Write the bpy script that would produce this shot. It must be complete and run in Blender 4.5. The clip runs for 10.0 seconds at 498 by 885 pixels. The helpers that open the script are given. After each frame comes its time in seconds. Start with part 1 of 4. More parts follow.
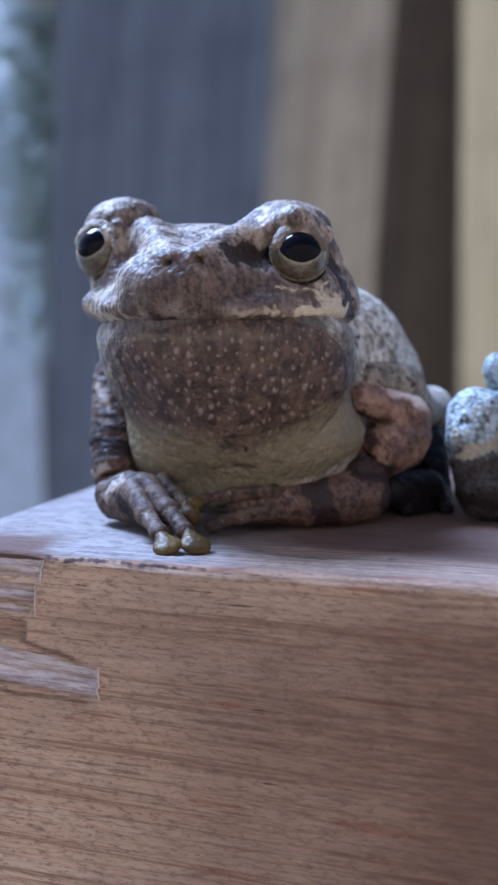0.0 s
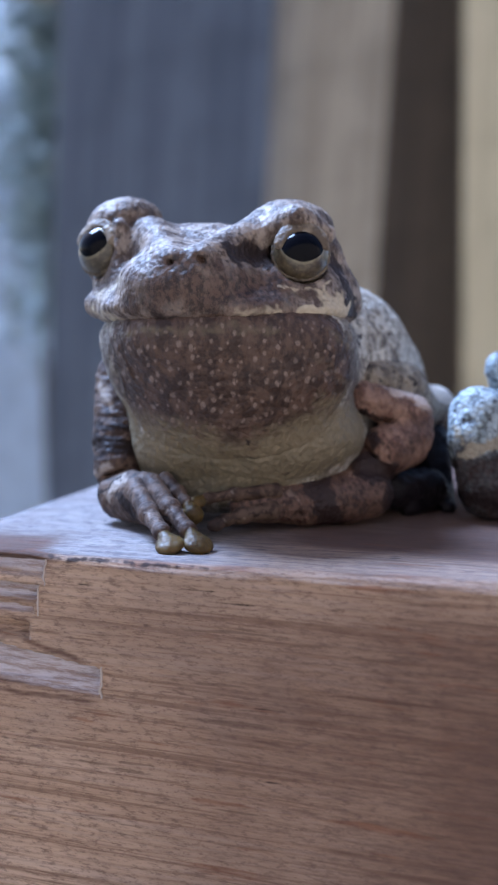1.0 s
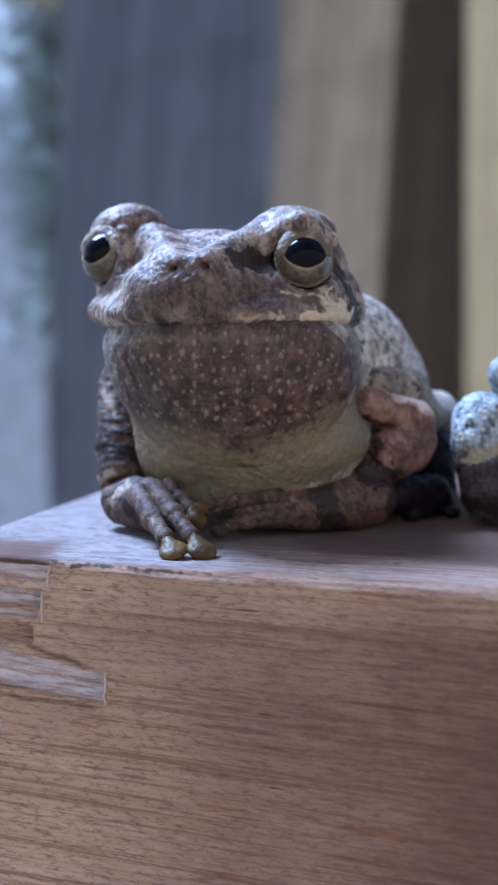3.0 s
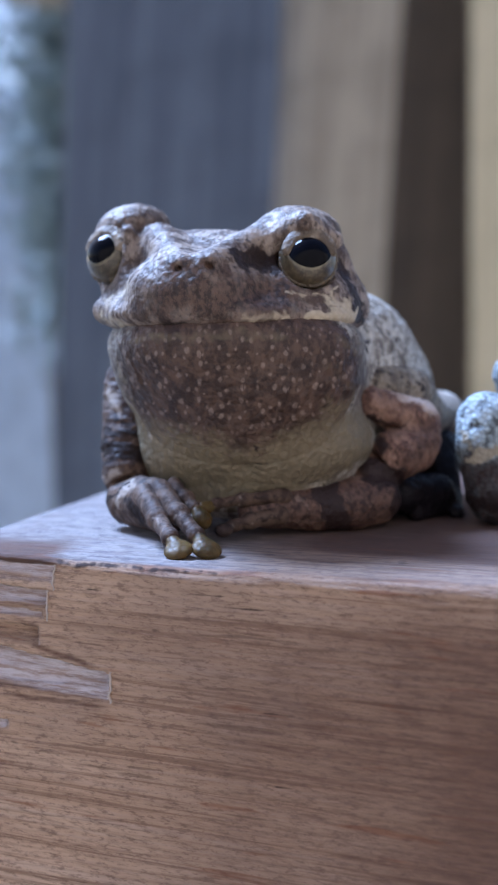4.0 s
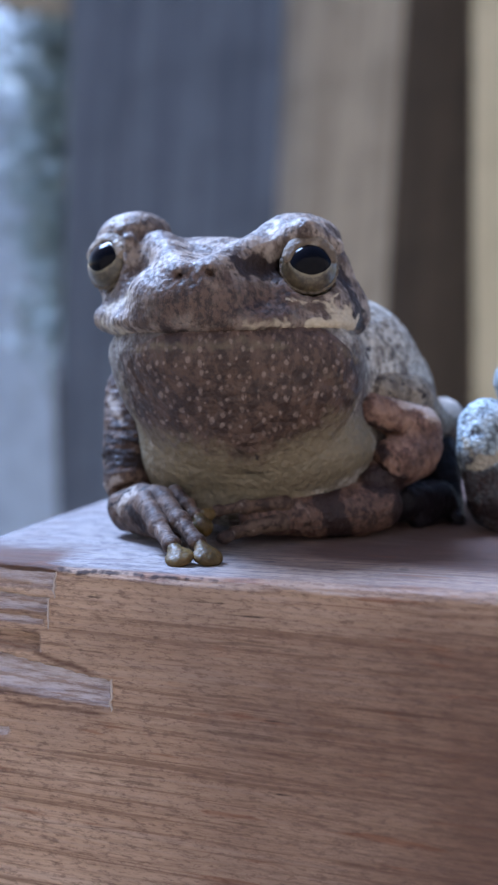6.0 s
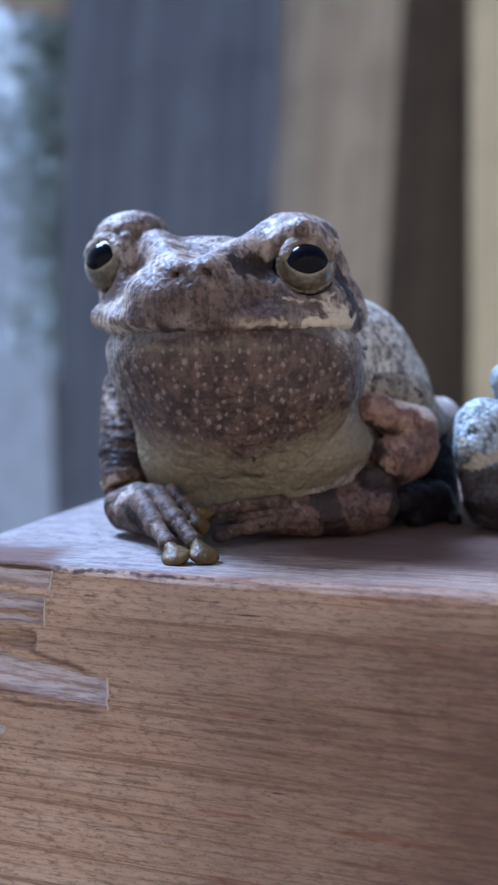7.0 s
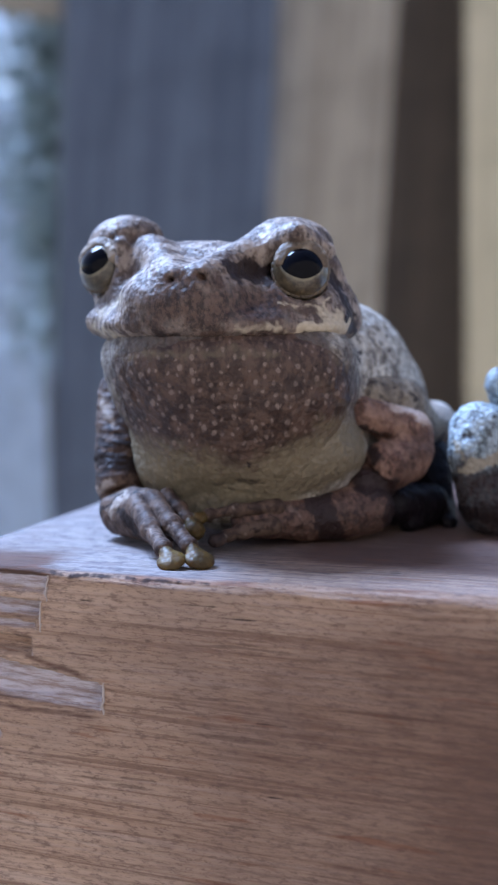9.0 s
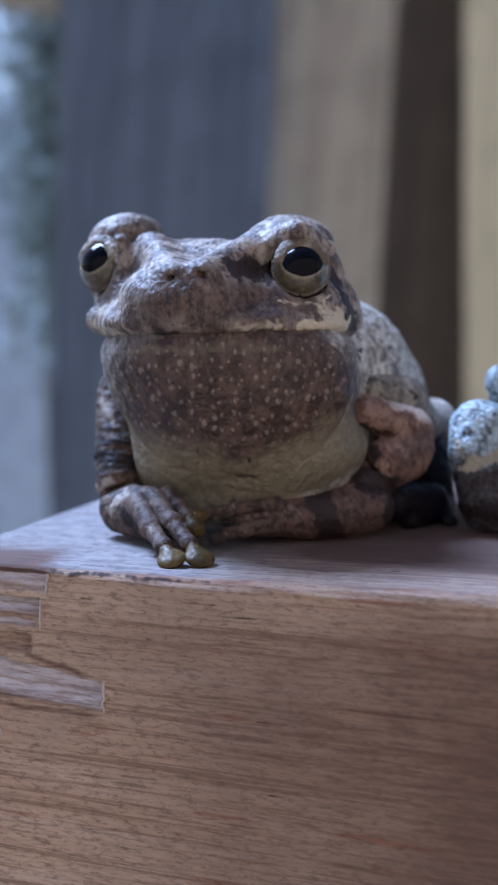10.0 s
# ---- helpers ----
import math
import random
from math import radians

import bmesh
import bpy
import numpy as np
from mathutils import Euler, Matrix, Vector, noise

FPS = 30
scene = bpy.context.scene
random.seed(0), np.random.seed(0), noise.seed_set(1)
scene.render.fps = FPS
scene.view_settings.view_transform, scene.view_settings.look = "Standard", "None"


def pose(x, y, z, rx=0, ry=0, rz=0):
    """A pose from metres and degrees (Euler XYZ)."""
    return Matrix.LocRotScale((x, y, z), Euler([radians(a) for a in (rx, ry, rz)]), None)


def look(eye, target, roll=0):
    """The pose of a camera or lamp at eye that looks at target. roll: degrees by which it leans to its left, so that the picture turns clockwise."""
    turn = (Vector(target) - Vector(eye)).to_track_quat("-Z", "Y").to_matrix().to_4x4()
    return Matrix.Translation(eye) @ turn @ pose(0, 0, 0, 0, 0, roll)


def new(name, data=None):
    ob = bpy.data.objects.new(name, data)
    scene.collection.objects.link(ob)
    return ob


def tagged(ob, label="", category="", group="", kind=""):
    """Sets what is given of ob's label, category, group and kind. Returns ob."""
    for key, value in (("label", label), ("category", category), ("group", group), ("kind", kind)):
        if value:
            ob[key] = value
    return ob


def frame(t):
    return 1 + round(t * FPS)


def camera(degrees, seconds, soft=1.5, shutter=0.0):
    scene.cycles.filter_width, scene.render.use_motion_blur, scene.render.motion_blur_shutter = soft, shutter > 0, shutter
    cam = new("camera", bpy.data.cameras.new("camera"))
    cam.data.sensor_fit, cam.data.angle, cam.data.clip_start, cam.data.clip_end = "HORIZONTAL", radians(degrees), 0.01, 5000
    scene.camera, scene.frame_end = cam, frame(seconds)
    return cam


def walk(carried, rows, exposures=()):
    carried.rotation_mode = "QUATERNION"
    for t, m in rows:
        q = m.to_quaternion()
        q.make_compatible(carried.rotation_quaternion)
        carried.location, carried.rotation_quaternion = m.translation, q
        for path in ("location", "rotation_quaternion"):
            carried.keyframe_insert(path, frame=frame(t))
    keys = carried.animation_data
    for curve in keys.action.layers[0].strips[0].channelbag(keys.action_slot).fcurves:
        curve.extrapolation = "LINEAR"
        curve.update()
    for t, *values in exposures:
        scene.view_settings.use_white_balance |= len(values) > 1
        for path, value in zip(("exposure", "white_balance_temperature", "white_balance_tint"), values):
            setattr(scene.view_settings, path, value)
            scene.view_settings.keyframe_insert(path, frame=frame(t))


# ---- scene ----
# ---- camera ----
MM = 0.001
cam = camera(22.0, 10.0, soft=2.2)
cam.data.dof.use_dof = True
cam.data.dof.focus_distance = 0.0975
cam.data.dof.aperture_fstop = 50.0
walk(cam, [
    (0.0, look((-0.00014, -0.09956, 0.01827), (0.000957, 0.004441, 0.007729), 0.362)),
    (0.5, look((-0.00011, -0.09950, 0.01835), (0.000892, 0.004496, 0.007614), 0.358)),
    (1.0, look((-0.00012, -0.09966, 0.01830), (0.000760, 0.004339, 0.007680), 0.280)),
    (1.5, look((-0.00002, -0.09977, 0.01838), (0.000676, 0.004227, 0.007844), 0.245)),
    (2.0, look((-0.00005, -0.09965, 0.01837), (0.000660, 0.004346, 0.007773), 0.258)),
    (2.5, look((-0.00008, -0.09971, 0.01833), (0.000639, 0.004295, 0.008003), 0.212)),
    (4.0, look((-0.00012, -0.09996, 0.01816), (0.000099, 0.004043, 0.008151), 0.119)),
    (4.5, look((-0.00011, -0.09999, 0.01836), (-0.000019, 0.004013, 0.008285), 0.074)),
    (5.0, look((0.00000, -0.10000, 0.01830), (0.000000, 0.004000, 0.008490), -0.000)),
    (5.5, look((0.00006, -0.10001, 0.01823), (-0.000062, 0.003994, 0.008773), -0.016)),
    (7.0, look((0.00010, -0.10004, 0.01805), (0.000294, 0.003959, 0.008657), 0.088)),
    (7.5, look((0.00008, -0.10003, 0.01822), (0.000370, 0.003973, 0.008708), 0.089)),
    (8.0, look((0.00003, -0.10014, 0.01841), (0.000371, 0.003862, 0.008901), 0.068)),
    (8.5, look((0.00010, -0.10019, 0.01826), (0.000554, 0.003814, 0.009047), 0.019)),
    (9.0, look((0.00018, -0.10019, 0.01820), (0.000682, 0.003813, 0.009037), 0.026)),
    (9.5, look((0.00009, -0.10005, 0.01834), (0.000704, 0.003948, 0.008925), 0.073)),
    (10.0, look((0.00005, -0.10008, 0.01835), (0.000671, 0.003923, 0.008867), 0.035)),
], exposures=[(0.0, 1.50, 5740, 20), (9.6, 1.50, 5740, 20), (10.0, 1.27, 5740, 20)])

# ---- world, sun ----
world = bpy.data.worlds.new("sky")
scene.world = world
world.use_nodes = True
wn = world.node_tree
sky = wn.nodes.new("ShaderNodeTexSky")
sky.sky_type = 'NISHITA'
sky.sun_disc = False
sky.sun_elevation = radians(51)
sky.sun_rotation = radians(-48)
wn.nodes["Background"].inputs["Strength"].default_value = 0.060
wn.links.new(sky.outputs[0], wn.nodes["Background"].inputs["Color"])
sun = new("sun", bpy.data.lights.new("sun", 'SUN'))
sun.data.energy = 4.4
sun.data.angle = radians(22)
sun.data.color = (0.48, 0.69, 1.0)
sun.matrix_world = look((-0.74, 0.66, 1.45), (0, 0, 0))


# ---- materials ----
def nodes_of(name):
    m = bpy.data.materials.new(name)
    m.use_nodes = True
    return m, m.node_tree, m.node_tree.nodes["Principled BSDF"]


def node(nt, kind, **values):
    n = nt.nodes.new(kind)
    for k, v in values.items():
        if k == "op":
            n.operation = v
        elif k == "feature":
            n.feature = v
        else:
            n.inputs[k.replace("_", " ")].default_value = v
    return n


def coords(nt, scale=(1000, 1000, 1000), source="Object", slope=0.0):
    tc = nt.nodes.new("ShaderNodeTexCoord")
    first = tc.outputs[source]
    if slope:
        lean = nt.nodes.new("ShaderNodeMapping")
        lean.inputs["Rotation"].default_value = (0, radians(slope), 0)
        nt.links.new(first, lean.inputs["Vector"])
        first = lean.outputs[0]
    mp = nt.nodes.new("ShaderNodeMapping")
    mp.inputs["Scale"].default_value = scale
    nt.links.new(first, mp.inputs["Vector"])
    return mp.outputs[0]


def noise_of(nt, vec, scale, detail=4, rough=0.55, distort=0.0):
    n = node(nt, "ShaderNodeTexNoise", Scale=scale, Detail=detail, Roughness=rough, Distortion=distort)
    nt.links.new(vec, n.inputs["Vector"])
    return n.outputs["Fac"]


def ramp(nt, fac, lo, hi, a=0.0, b=1.0):
    n = node(nt, "ShaderNodeMapRange")
    n.interpolation_type = 'SMOOTHSTEP'
    n.inputs["From Min"].default_value, n.inputs["From Max"].default_value = lo, hi
    n.inputs["To Min"].default_value, n.inputs["To Max"].default_value = a, b
    nt.links.new(fac, n.inputs["Value"])
    return n.outputs[0]


def mix(nt, fac, a, b):
    n = nt.nodes.new("ShaderNodeMix")
    n.data_type = 'RGBA'
    for sock, v in ((n.inputs[0], fac), (n.inputs[6], a), (n.inputs[7], b)):
        if isinstance(v, (int, float)):
            sock.default_value = v
        elif isinstance(v, tuple):
            sock.default_value = (*v, 1)
        else:
            nt.links.new(v, sock)
    return n.outputs[2]


def times(nt, a, b, op='MULTIPLY'):
    n = node(nt, "ShaderNodeMath", op=op)
    for sock, v in zip(n.inputs, (a, b)):
        if isinstance(v, (int, float)):
            sock.default_value = v
        else:
            nt.links.new(v, sock)
    return n.outputs[0]


def attr(nt, name):
    n = nt.nodes.new("ShaderNodeAttribute")
    n.attribute_name = name
    return n.outputs["Fac"]


def bump(nt, bsdf, height, distance, strength=1.0, under=None):
    n = node(nt, "ShaderNodeBump", Strength=strength, Distance=distance)
    nt.links.new(height, n.inputs["Height"])
    if under is not None:
        nt.links.new(under, n.inputs["Normal"])
    nt.links.new(n.outputs[0], bsdf.inputs["Normal"])
    return n.outputs[0]


def skin(name, light, mid, dark, pale, fleck=0.5, dots=None, dot_scale=0.95, warts=0.10, rough=0.50, brown=None, net=0.0, gloss=0.34):
    """Moist frog skin: blotches, fine flecks, pale and dark marks carried by the mesh, pebbled relief. Scales in millimetres."""
    m, nt, bsdf = nodes_of(name)
    v = coords(nt)
    big = noise_of(nt, coords(nt, (1150, 1150, 620)), 0.62, 4, 0.65)
    fine = noise_of(nt, v, 1.3, 4, 0.65)
    tiny = noise_of(nt, v, 4.0, 3, 0.6)
    peb = node(nt, "ShaderNodeTexVoronoi", Scale=2.0, Randomness=0.85)
    nt.links.new(v, peb.inputs["Vector"])
    col = mix(nt, ramp(nt, big, 0.42, 0.58), mid, light)
    col = mix(nt, times(nt, ramp(nt, fine, 0.53, 0.68), fleck), col, dark)
    col = mix(nt, times(nt, ramp(nt, tiny, 0.5, 0.7), 0.35), col, light)
    if net:
        gaps = times(nt, ramp(nt, peb.outputs["Distance"], 0.38, 0.62), ramp(nt, big, 0.3, 0.6, 1.0, 0.35))
        col = mix(nt, times(nt, gaps, net), col, dark)
    mottle = noise_of(nt, coords(nt, (1000, 1000, 700)), 1.9, 5, 0.7)
    col = mix(nt, times(nt, attr(nt, "brown"), 0.9 if brown else 0.65), col, mix(nt, ramp(nt, mottle, 0.42, 0.60), brown or tuple(c * 1.3 for c in mid), dark))
    if dots:
        wob = node(nt, "ShaderNodeTexNoise", Scale=1.1, Detail=2.0)
        nt.links.new(v, wob.inputs["Vector"])
        va = node(nt, "ShaderNodeVectorMath", op='MULTIPLY_ADD')
        va.inputs[1].default_value = (0.5, 0.5, 0.0)
        nt.links.new(wob.outputs["Color"], va.inputs[0])
        sq = node(nt, "ShaderNodeMapping", Scale=(1.0, 1.0, 0.8), Rotation=(radians(90), 0, 0))
        nt.links.new(v, sq.inputs["Vector"])
        nt.links.new(sq.outputs[0], va.inputs[2])
        vo = node(nt, "ShaderNodeTexVoronoi", Scale=dot_scale, Randomness=0.85)
        vo.voronoi_dimensions = '2D'
        nt.links.new(va.outputs[0], vo.inputs["Vector"])
        sep = nt.nodes.new("ShaderNodeSeparateColor")
        nt.links.new(vo.outputs["Color"], sep.inputs[0])
        size = times(nt, times(nt, sep.outputs[0], 0.15), 0.08, 'ADD')
        near = times(nt, size, vo.outputs["Distance"], 'SUBTRACT')
        spot = ramp(nt, near, -0.10, 0.09)
        col = mix(nt, times(nt, times(nt, spot, times(nt, tiny, 1.1)), attr(nt, "dots")), col, dots)
    edge = times(nt, fine, 0.5, 'ADD')
    grain = mix(nt, ramp(nt, peb.outputs["Distance"], 0.25, 0.75), pale, tuple(c * 0.86 for c in pale))
    col = mix(nt, ramp(nt, times(nt, attr(nt, "pale"), edge), 0.35, 0.85), col, grain)
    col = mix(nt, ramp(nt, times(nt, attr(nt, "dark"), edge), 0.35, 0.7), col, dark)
    nt.links.new(col, bsdf.inputs["Base Color"])
    h = times(nt, times(nt, peb.outputs["Distance"], -0.8), times(nt, tiny, 0.7), 'ADD')
    bump(nt, bsdf, h, warts * MM * 2.5, 0.9)
    nt.links.new(ramp(nt, fine, 0.3, 0.7, rough - 0.08, rough + 0.14), bsdf.inputs["Roughness"])
    bsdf.inputs["Specular IOR Level"].default_value = gloss
    return m


def plain(name, color, rough=0.5, coat=0.0):
    m, nt, bsdf = nodes_of(name)
    v = coords(nt)
    n = noise_of(nt, v, 1.2, 4)
    dim = tuple(c * 0.75 for c in color)
    nt.links.new(mix(nt, n, dim, color), bsdf.inputs["Base Color"])
    bsdf.inputs["Roughness"].default_value = rough
    bsdf.inputs["Coat Weight"].default_value = coat
    bsdf.inputs["Coat Roughness"].default_value = 0.03
    return m


HEAD_SKIN = skin("head skin", (0.315, 0.245, 0.195), (0.082, 0.051, 0.036), (0.026, 0.015, 0.012), (0.50, 0.41, 0.29), fleck=0.85, warts=0.045, net=0.35, brown=(0.098, 0.056, 0.040))
THROAT_SKIN = skin("throat skin", (0.094, 0.055, 0.038), (0.043, 0.0235, 0.0165), (0.025, 0.015, 0.013), (0.20, 0.155, 0.094),
                   fleck=0.6, dots=(0.28, 0.205, 0.165), dot_scale=1.2, warts=0.06)
BACK_SKIN = skin("back skin", (0.62, 0.565, 0.48), (0.36, 0.31, 0.25), (0.045, 0.032, 0.026), (0.215, 0.17, 0.105), fleck=1.0, warts=0.07, brown=(0.07, 0.043, 0.033), net=0.75)
LEG_SKIN = skin("leg skin", (0.092, 0.055, 0.04), (0.038, 0.022, 0.018), (0.022, 0.012, 0.010), (0.22, 0.16, 0.125), fleck=0.8, warts=0.06, rough=0.62)
TOE_SKIN = skin("toe skin", (0.10, 0.06, 0.016), (0.062, 0.036, 0.009), (0.05, 0.028, 0.012), (0.3, 0.24, 0.14), fleck=0.5, warts=0.03, rough=0.46, gloss=0.22)
HIND_SKIN = skin("hind leg skin", (0.29, 0.235, 0.17), (0.15, 0.115, 0.082), (0.022, 0.014, 0.012), (0.62, 0.54, 0.46), fleck=0.8, warts=0.06, net=0.4)
FOOT_SKIN = skin("shaded foot skin", (0.055, 0.034, 0.036), (0.03, 0.018, 0.02), (0.01, 0.007, 0.009), (0.1, 0.08, 0.08), fleck=0.6, warts=0.05, rough=0.4, gloss=0.14)
BROW_SKIN = skin("brow skin", (0.25, 0.19, 0.13), (0.12, 0.085, 0.055), (0.03, 0.018, 0.013), (0.5, 0.45, 0.38), fleck=0.6, warts=0.05, rough=0.58, net=0.2)
TOE_SKIN.node_tree.nodes["Principled BSDF"].inputs["Subsurface Weight"].default_value = 0.45
TOE_SKIN.node_tree.nodes["Principled BSDF"].inputs["Subsurface Radius"].default_value = (1.0, 0.6, 0.2)
TOE_SKIN.node_tree.nodes["Principled BSDF"].inputs["Subsurface Scale"].default_value = 0.8 * MM
LID_SKIN = skin("lid skin", (0.13, 0.097, 0.062), (0.07, 0.05, 0.032), (0.05, 0.03, 0.02), (0.4, 0.33, 0.22), fleck=0.5)
HAND_SKIN = skin("hand skin", (0.115, 0.072, 0.05), (0.05, 0.029, 0.021), (0.018, 0.010, 0.008), (0.30, 0.24, 0.195), fleck=0.7, warts=0.04, rough=0.6, net=0.2, gloss=0.2)
# right foreleg's reddish skin, lifted above HAND_SKIN for the warm light on it
ARM_SKIN = skin("arm skin", (0.30, 0.175, 0.122), (0.15, 0.074, 0.05), (0.028, 0.014, 0.012), (0.48, 0.36, 0.29), fleck=0.85, warts=0.08, rough=0.55,
                brown=(0.12, 0.066, 0.047), net=0.45)
PALE_FROG = skin("grey frog skin", (0.46, 0.52, 0.54), (0.26, 0.31, 0.325), (0.022, 0.014, 0.013), (0.40, 0.345, 0.26), fleck=1.0, warts=0.09, brown=(0.036, 0.016, 0.012), net=0.8, gloss=0.15)


def iris_material():
    m, nt, bsdf = nodes_of("iris")
    v = coords(nt)
    n = noise_of(nt, v, 2.2, 5, 0.7)
    col = mix(nt, ramp(nt, n, 0.35, 0.7), (0.04, 0.029, 0.016), (0.115, 0.087, 0.046))
    vein = noise_of(nt, v, 0.9, 2, 0.5, 2.0)
    col = mix(nt, ramp(nt, times(nt, times(nt, vein, 0.5, 'SUBTRACT'), 0.0, 'ABSOLUTE'), 0.02, 0.0), col, (0.04, 0.02, 0.015))
    col = mix(nt, times(nt, attr(nt, "rim"), 0.7), col, (0.27, 0.225, 0.14))
    nt.links.new(col, bsdf.inputs["Base Color"])
    bsdf.inputs["Roughness"].default_value = 0.3
    bsdf.inputs["Coat Weight"].default_value = 0.3
    bsdf.inputs["Coat Roughness"].default_value = 0.04
    return m


IRIS = iris_material()
PUPIL = plain("pupil", (0.003, 0.003, 0.005), 0.1)
PUPIL.node_tree.nodes["Principled BSDF"].inputs["Specular IOR Level"].default_value = 0.09


def rail_material():
    m, nt, bsdf = nodes_of("weathered softwood")
    v = coords(nt, (70, 1000, 1000), slope=-2.5)
    v2 = coords(nt, (130, 1000, 1000), slope=-1.8)
    vi = coords(nt)
    wave = node(nt, "ShaderNodeTexWave", Scale=0.62, Distortion=4.0, Detail=5.0, Detail_Scale=0.5, Detail_Roughness=0.6)
    wave.bands_direction = 'Z'
    tilt = nt.nodes.new("ShaderNodeMapping")
    tilt.inputs["Rotation"].default_value = (radians(35), radians(30), 0)
    nt.links.new(v, tilt.inputs["Vector"])
    nt.links.new(tilt.outputs[0], wave.inputs["Vector"])
    rings = wave.outputs["Fac"]
    fibre = noise_of(nt, v2, 2.3, 6, 0.75)
    blot = noise_of(nt, vi, 0.07, 3, 0.5)
    patch = noise_of(nt, v, 0.22, 3, 0.5)
    col = mix(nt, ramp(nt, patch, 0.35, 0.65), (0.54, 0.355, 0.24), (0.63, 0.44, 0.315))
    col = mix(nt, times(nt, ramp(nt, rings, 0.72, 1.0), ramp(nt, patch, 0.35, 0.62, 0.05, 0.3)), col, (0.20, 0.105, 0.068))
    col = mix(nt, times(nt, ramp(nt, fibre, 0.52, 0.66), 0.55), col, (0.19, 0.105, 0.075))
    lines = noise_of(nt, coords(nt, (14, 1000, 1000), slope=-1.6), 1.5, 4, 0.7)
    col = mix(nt, times(nt, ramp(nt, lines, 0.52, 0.62), 0.6), col, (0.21, 0.112, 0.072))
    col = mix(nt, times(nt, ramp(nt, lines, 0.46, 0.36), 0.3), col, (0.62, 0.47, 0.38))
    col = mix(nt, times(nt, ramp(nt, fibre, 0.46, 0.32), 0.4), col, (0.56, 0.41, 0.32))
    col = mix(nt, times(nt, attr(nt, "brown_shade"), ramp(nt, blot, 0.3, 0.7, 0.6, 1.0)), col, (0.18, 0.086, 0.055))
    col = mix(nt, times(nt, ramp(nt, blot, 0.5, 0.72), 0.35), col, (0.46, 0.34, 0.27))
    grit2 = noise_of(nt, coords(nt, (330, 1000, 1000), slope=-1.8), 2.8, 4, 0.8)
    col = mix(nt, times(nt, ramp(nt, grit2, 0.49, 0.64), 0.6), col, (0.17, 0.10, 0.075))
    crack = noise_of(nt, coords(nt, (60, 1000, 1000)), 1.5, 2, 0.5)
    col = mix(nt, times(nt, ramp(nt, crack, 0.63, 0.70), 0.5), col, (0.10, 0.05, 0.035))
    red = noise_of(nt, coords(nt, (110, 1000, 1000), slope=-2.5), 0.8, 3, 0.6)
    col = mix(nt, times(nt, ramp(nt, red, 0.60, 0.70), 0.55), col, (0.25, 0.085, 0.035))
    col = mix(nt, times(nt, ramp(nt, blot, 0.4, 0.65), 0.15), col, (0.16, 0.10, 0.08))
    spot = noise_of(nt, coords(nt, (500, 1000, 1000)), 0.9, 1, 0.4)
    col = mix(nt, times(nt, ramp(nt, spot, 0.74, 0.80), 0.8), col, (0.05, 0.03, 0.025))
    cut = ramp(nt, times(nt, attr(nt, "cut"), times(nt, fibre, 0.5, 'ADD')), 0.28, 0.7)
    col = mix(nt, cut, col, mix(nt, ramp(nt, fibre, 0.4, 0.62), (0.68, 0.61, 0.63), (0.42, 0.31, 0.27)))
    grey = ramp(nt, times(nt, attr(nt, "weathered"), times(nt, fibre, 0.55, 'ADD')), 0.3, 0.8)
    col = mix(nt, times(nt, grey, 0.8), col, mix(nt, ramp(nt, fibre, 0.35, 0.65), (0.36, 0.345, 0.35), (0.20, 0.185, 0.182)))
    col = mix(nt, ramp(nt, times(nt, attr(nt, "dirt"), times(nt, noise_of(nt, coords(nt, (320, 1000, 1000)), 1.6, 4, 0.7), 0.5, 'ADD')), 0.45, 0.85), col, (0.06, 0.036, 0.028))
    specks = noise_of(nt, coords(nt, (420, 600, 1000)), 1.5, 4, 0.7)
    col = mix(nt, times(nt, times(nt, ramp(nt, specks, 0.50, 0.62), attr(nt, "weathered")), 0.7), col, (0.13, 0.115, 0.13))
    stain = noise_of(nt, coords(nt, (220, 700, 1000)), 0.35, 4, 0.65)
    col = mix(nt, times(nt, times(nt, ramp(nt, stain, 0.46, 0.66), attr(nt, "weathered")), 0.6), col, (0.15, 0.11, 0.115))
    # brown once more over everything, deepening the painted shade of the frogs on top
    col = mix(nt, times(nt, attr(nt, "brown_shade"), ramp(nt, fibre, 0.38, 0.6, 0.12, 0.6)), col, (0.13, 0.078, 0.06))
    nt.links.new(col, bsdf.inputs["Base Color"])
    bsdf.inputs["Roughness"].default_value = 0.7
    bsdf.inputs["Specular IOR Level"].default_value = 0.16
    one = bump(nt, bsdf, rings, 0.12 * MM, 0.6)
    grit = noise_of(nt, coords(nt, (450, 1000, 1000)), 3.2, 4, 0.7)
    bump(nt, bsdf, times(nt, fibre, times(nt, grit, 0.6), 'ADD'), 0.34 * MM, 1.0, one)
    return m


def board_material(name, a, b, scale=1.0):
    m, nt, bsdf = nodes_of(name)
    v = coords(nt, (1000, 1000, 40))
    vi = coords(nt)
    g = noise_of(nt, v, 0.12 * scale, 5, 0.6)
    f = noise_of(nt, v, 0.7, 3, 0.6)
    s = noise_of(nt, vi, 0.02, 3, 0.5)
    col = mix(nt, ramp(nt, g, 0.35, 0.65), a, b)
    col = mix(nt, times(nt, ramp(nt, f, 0.5, 0.7), 0.4), col, tuple(c * 0.5 for c in a))
    col = mix(nt, times(nt, ramp(nt, s, 0.45, 0.7), 0.4), col, tuple(c * 0.6 for c in a))
    nt.links.new(col, bsdf.inputs["Base Color"])
    bsdf.inputs["Roughness"].default_value = 0.75
    bump(nt, bsdf, f, 0.6 * MM, 0.8)
    return m


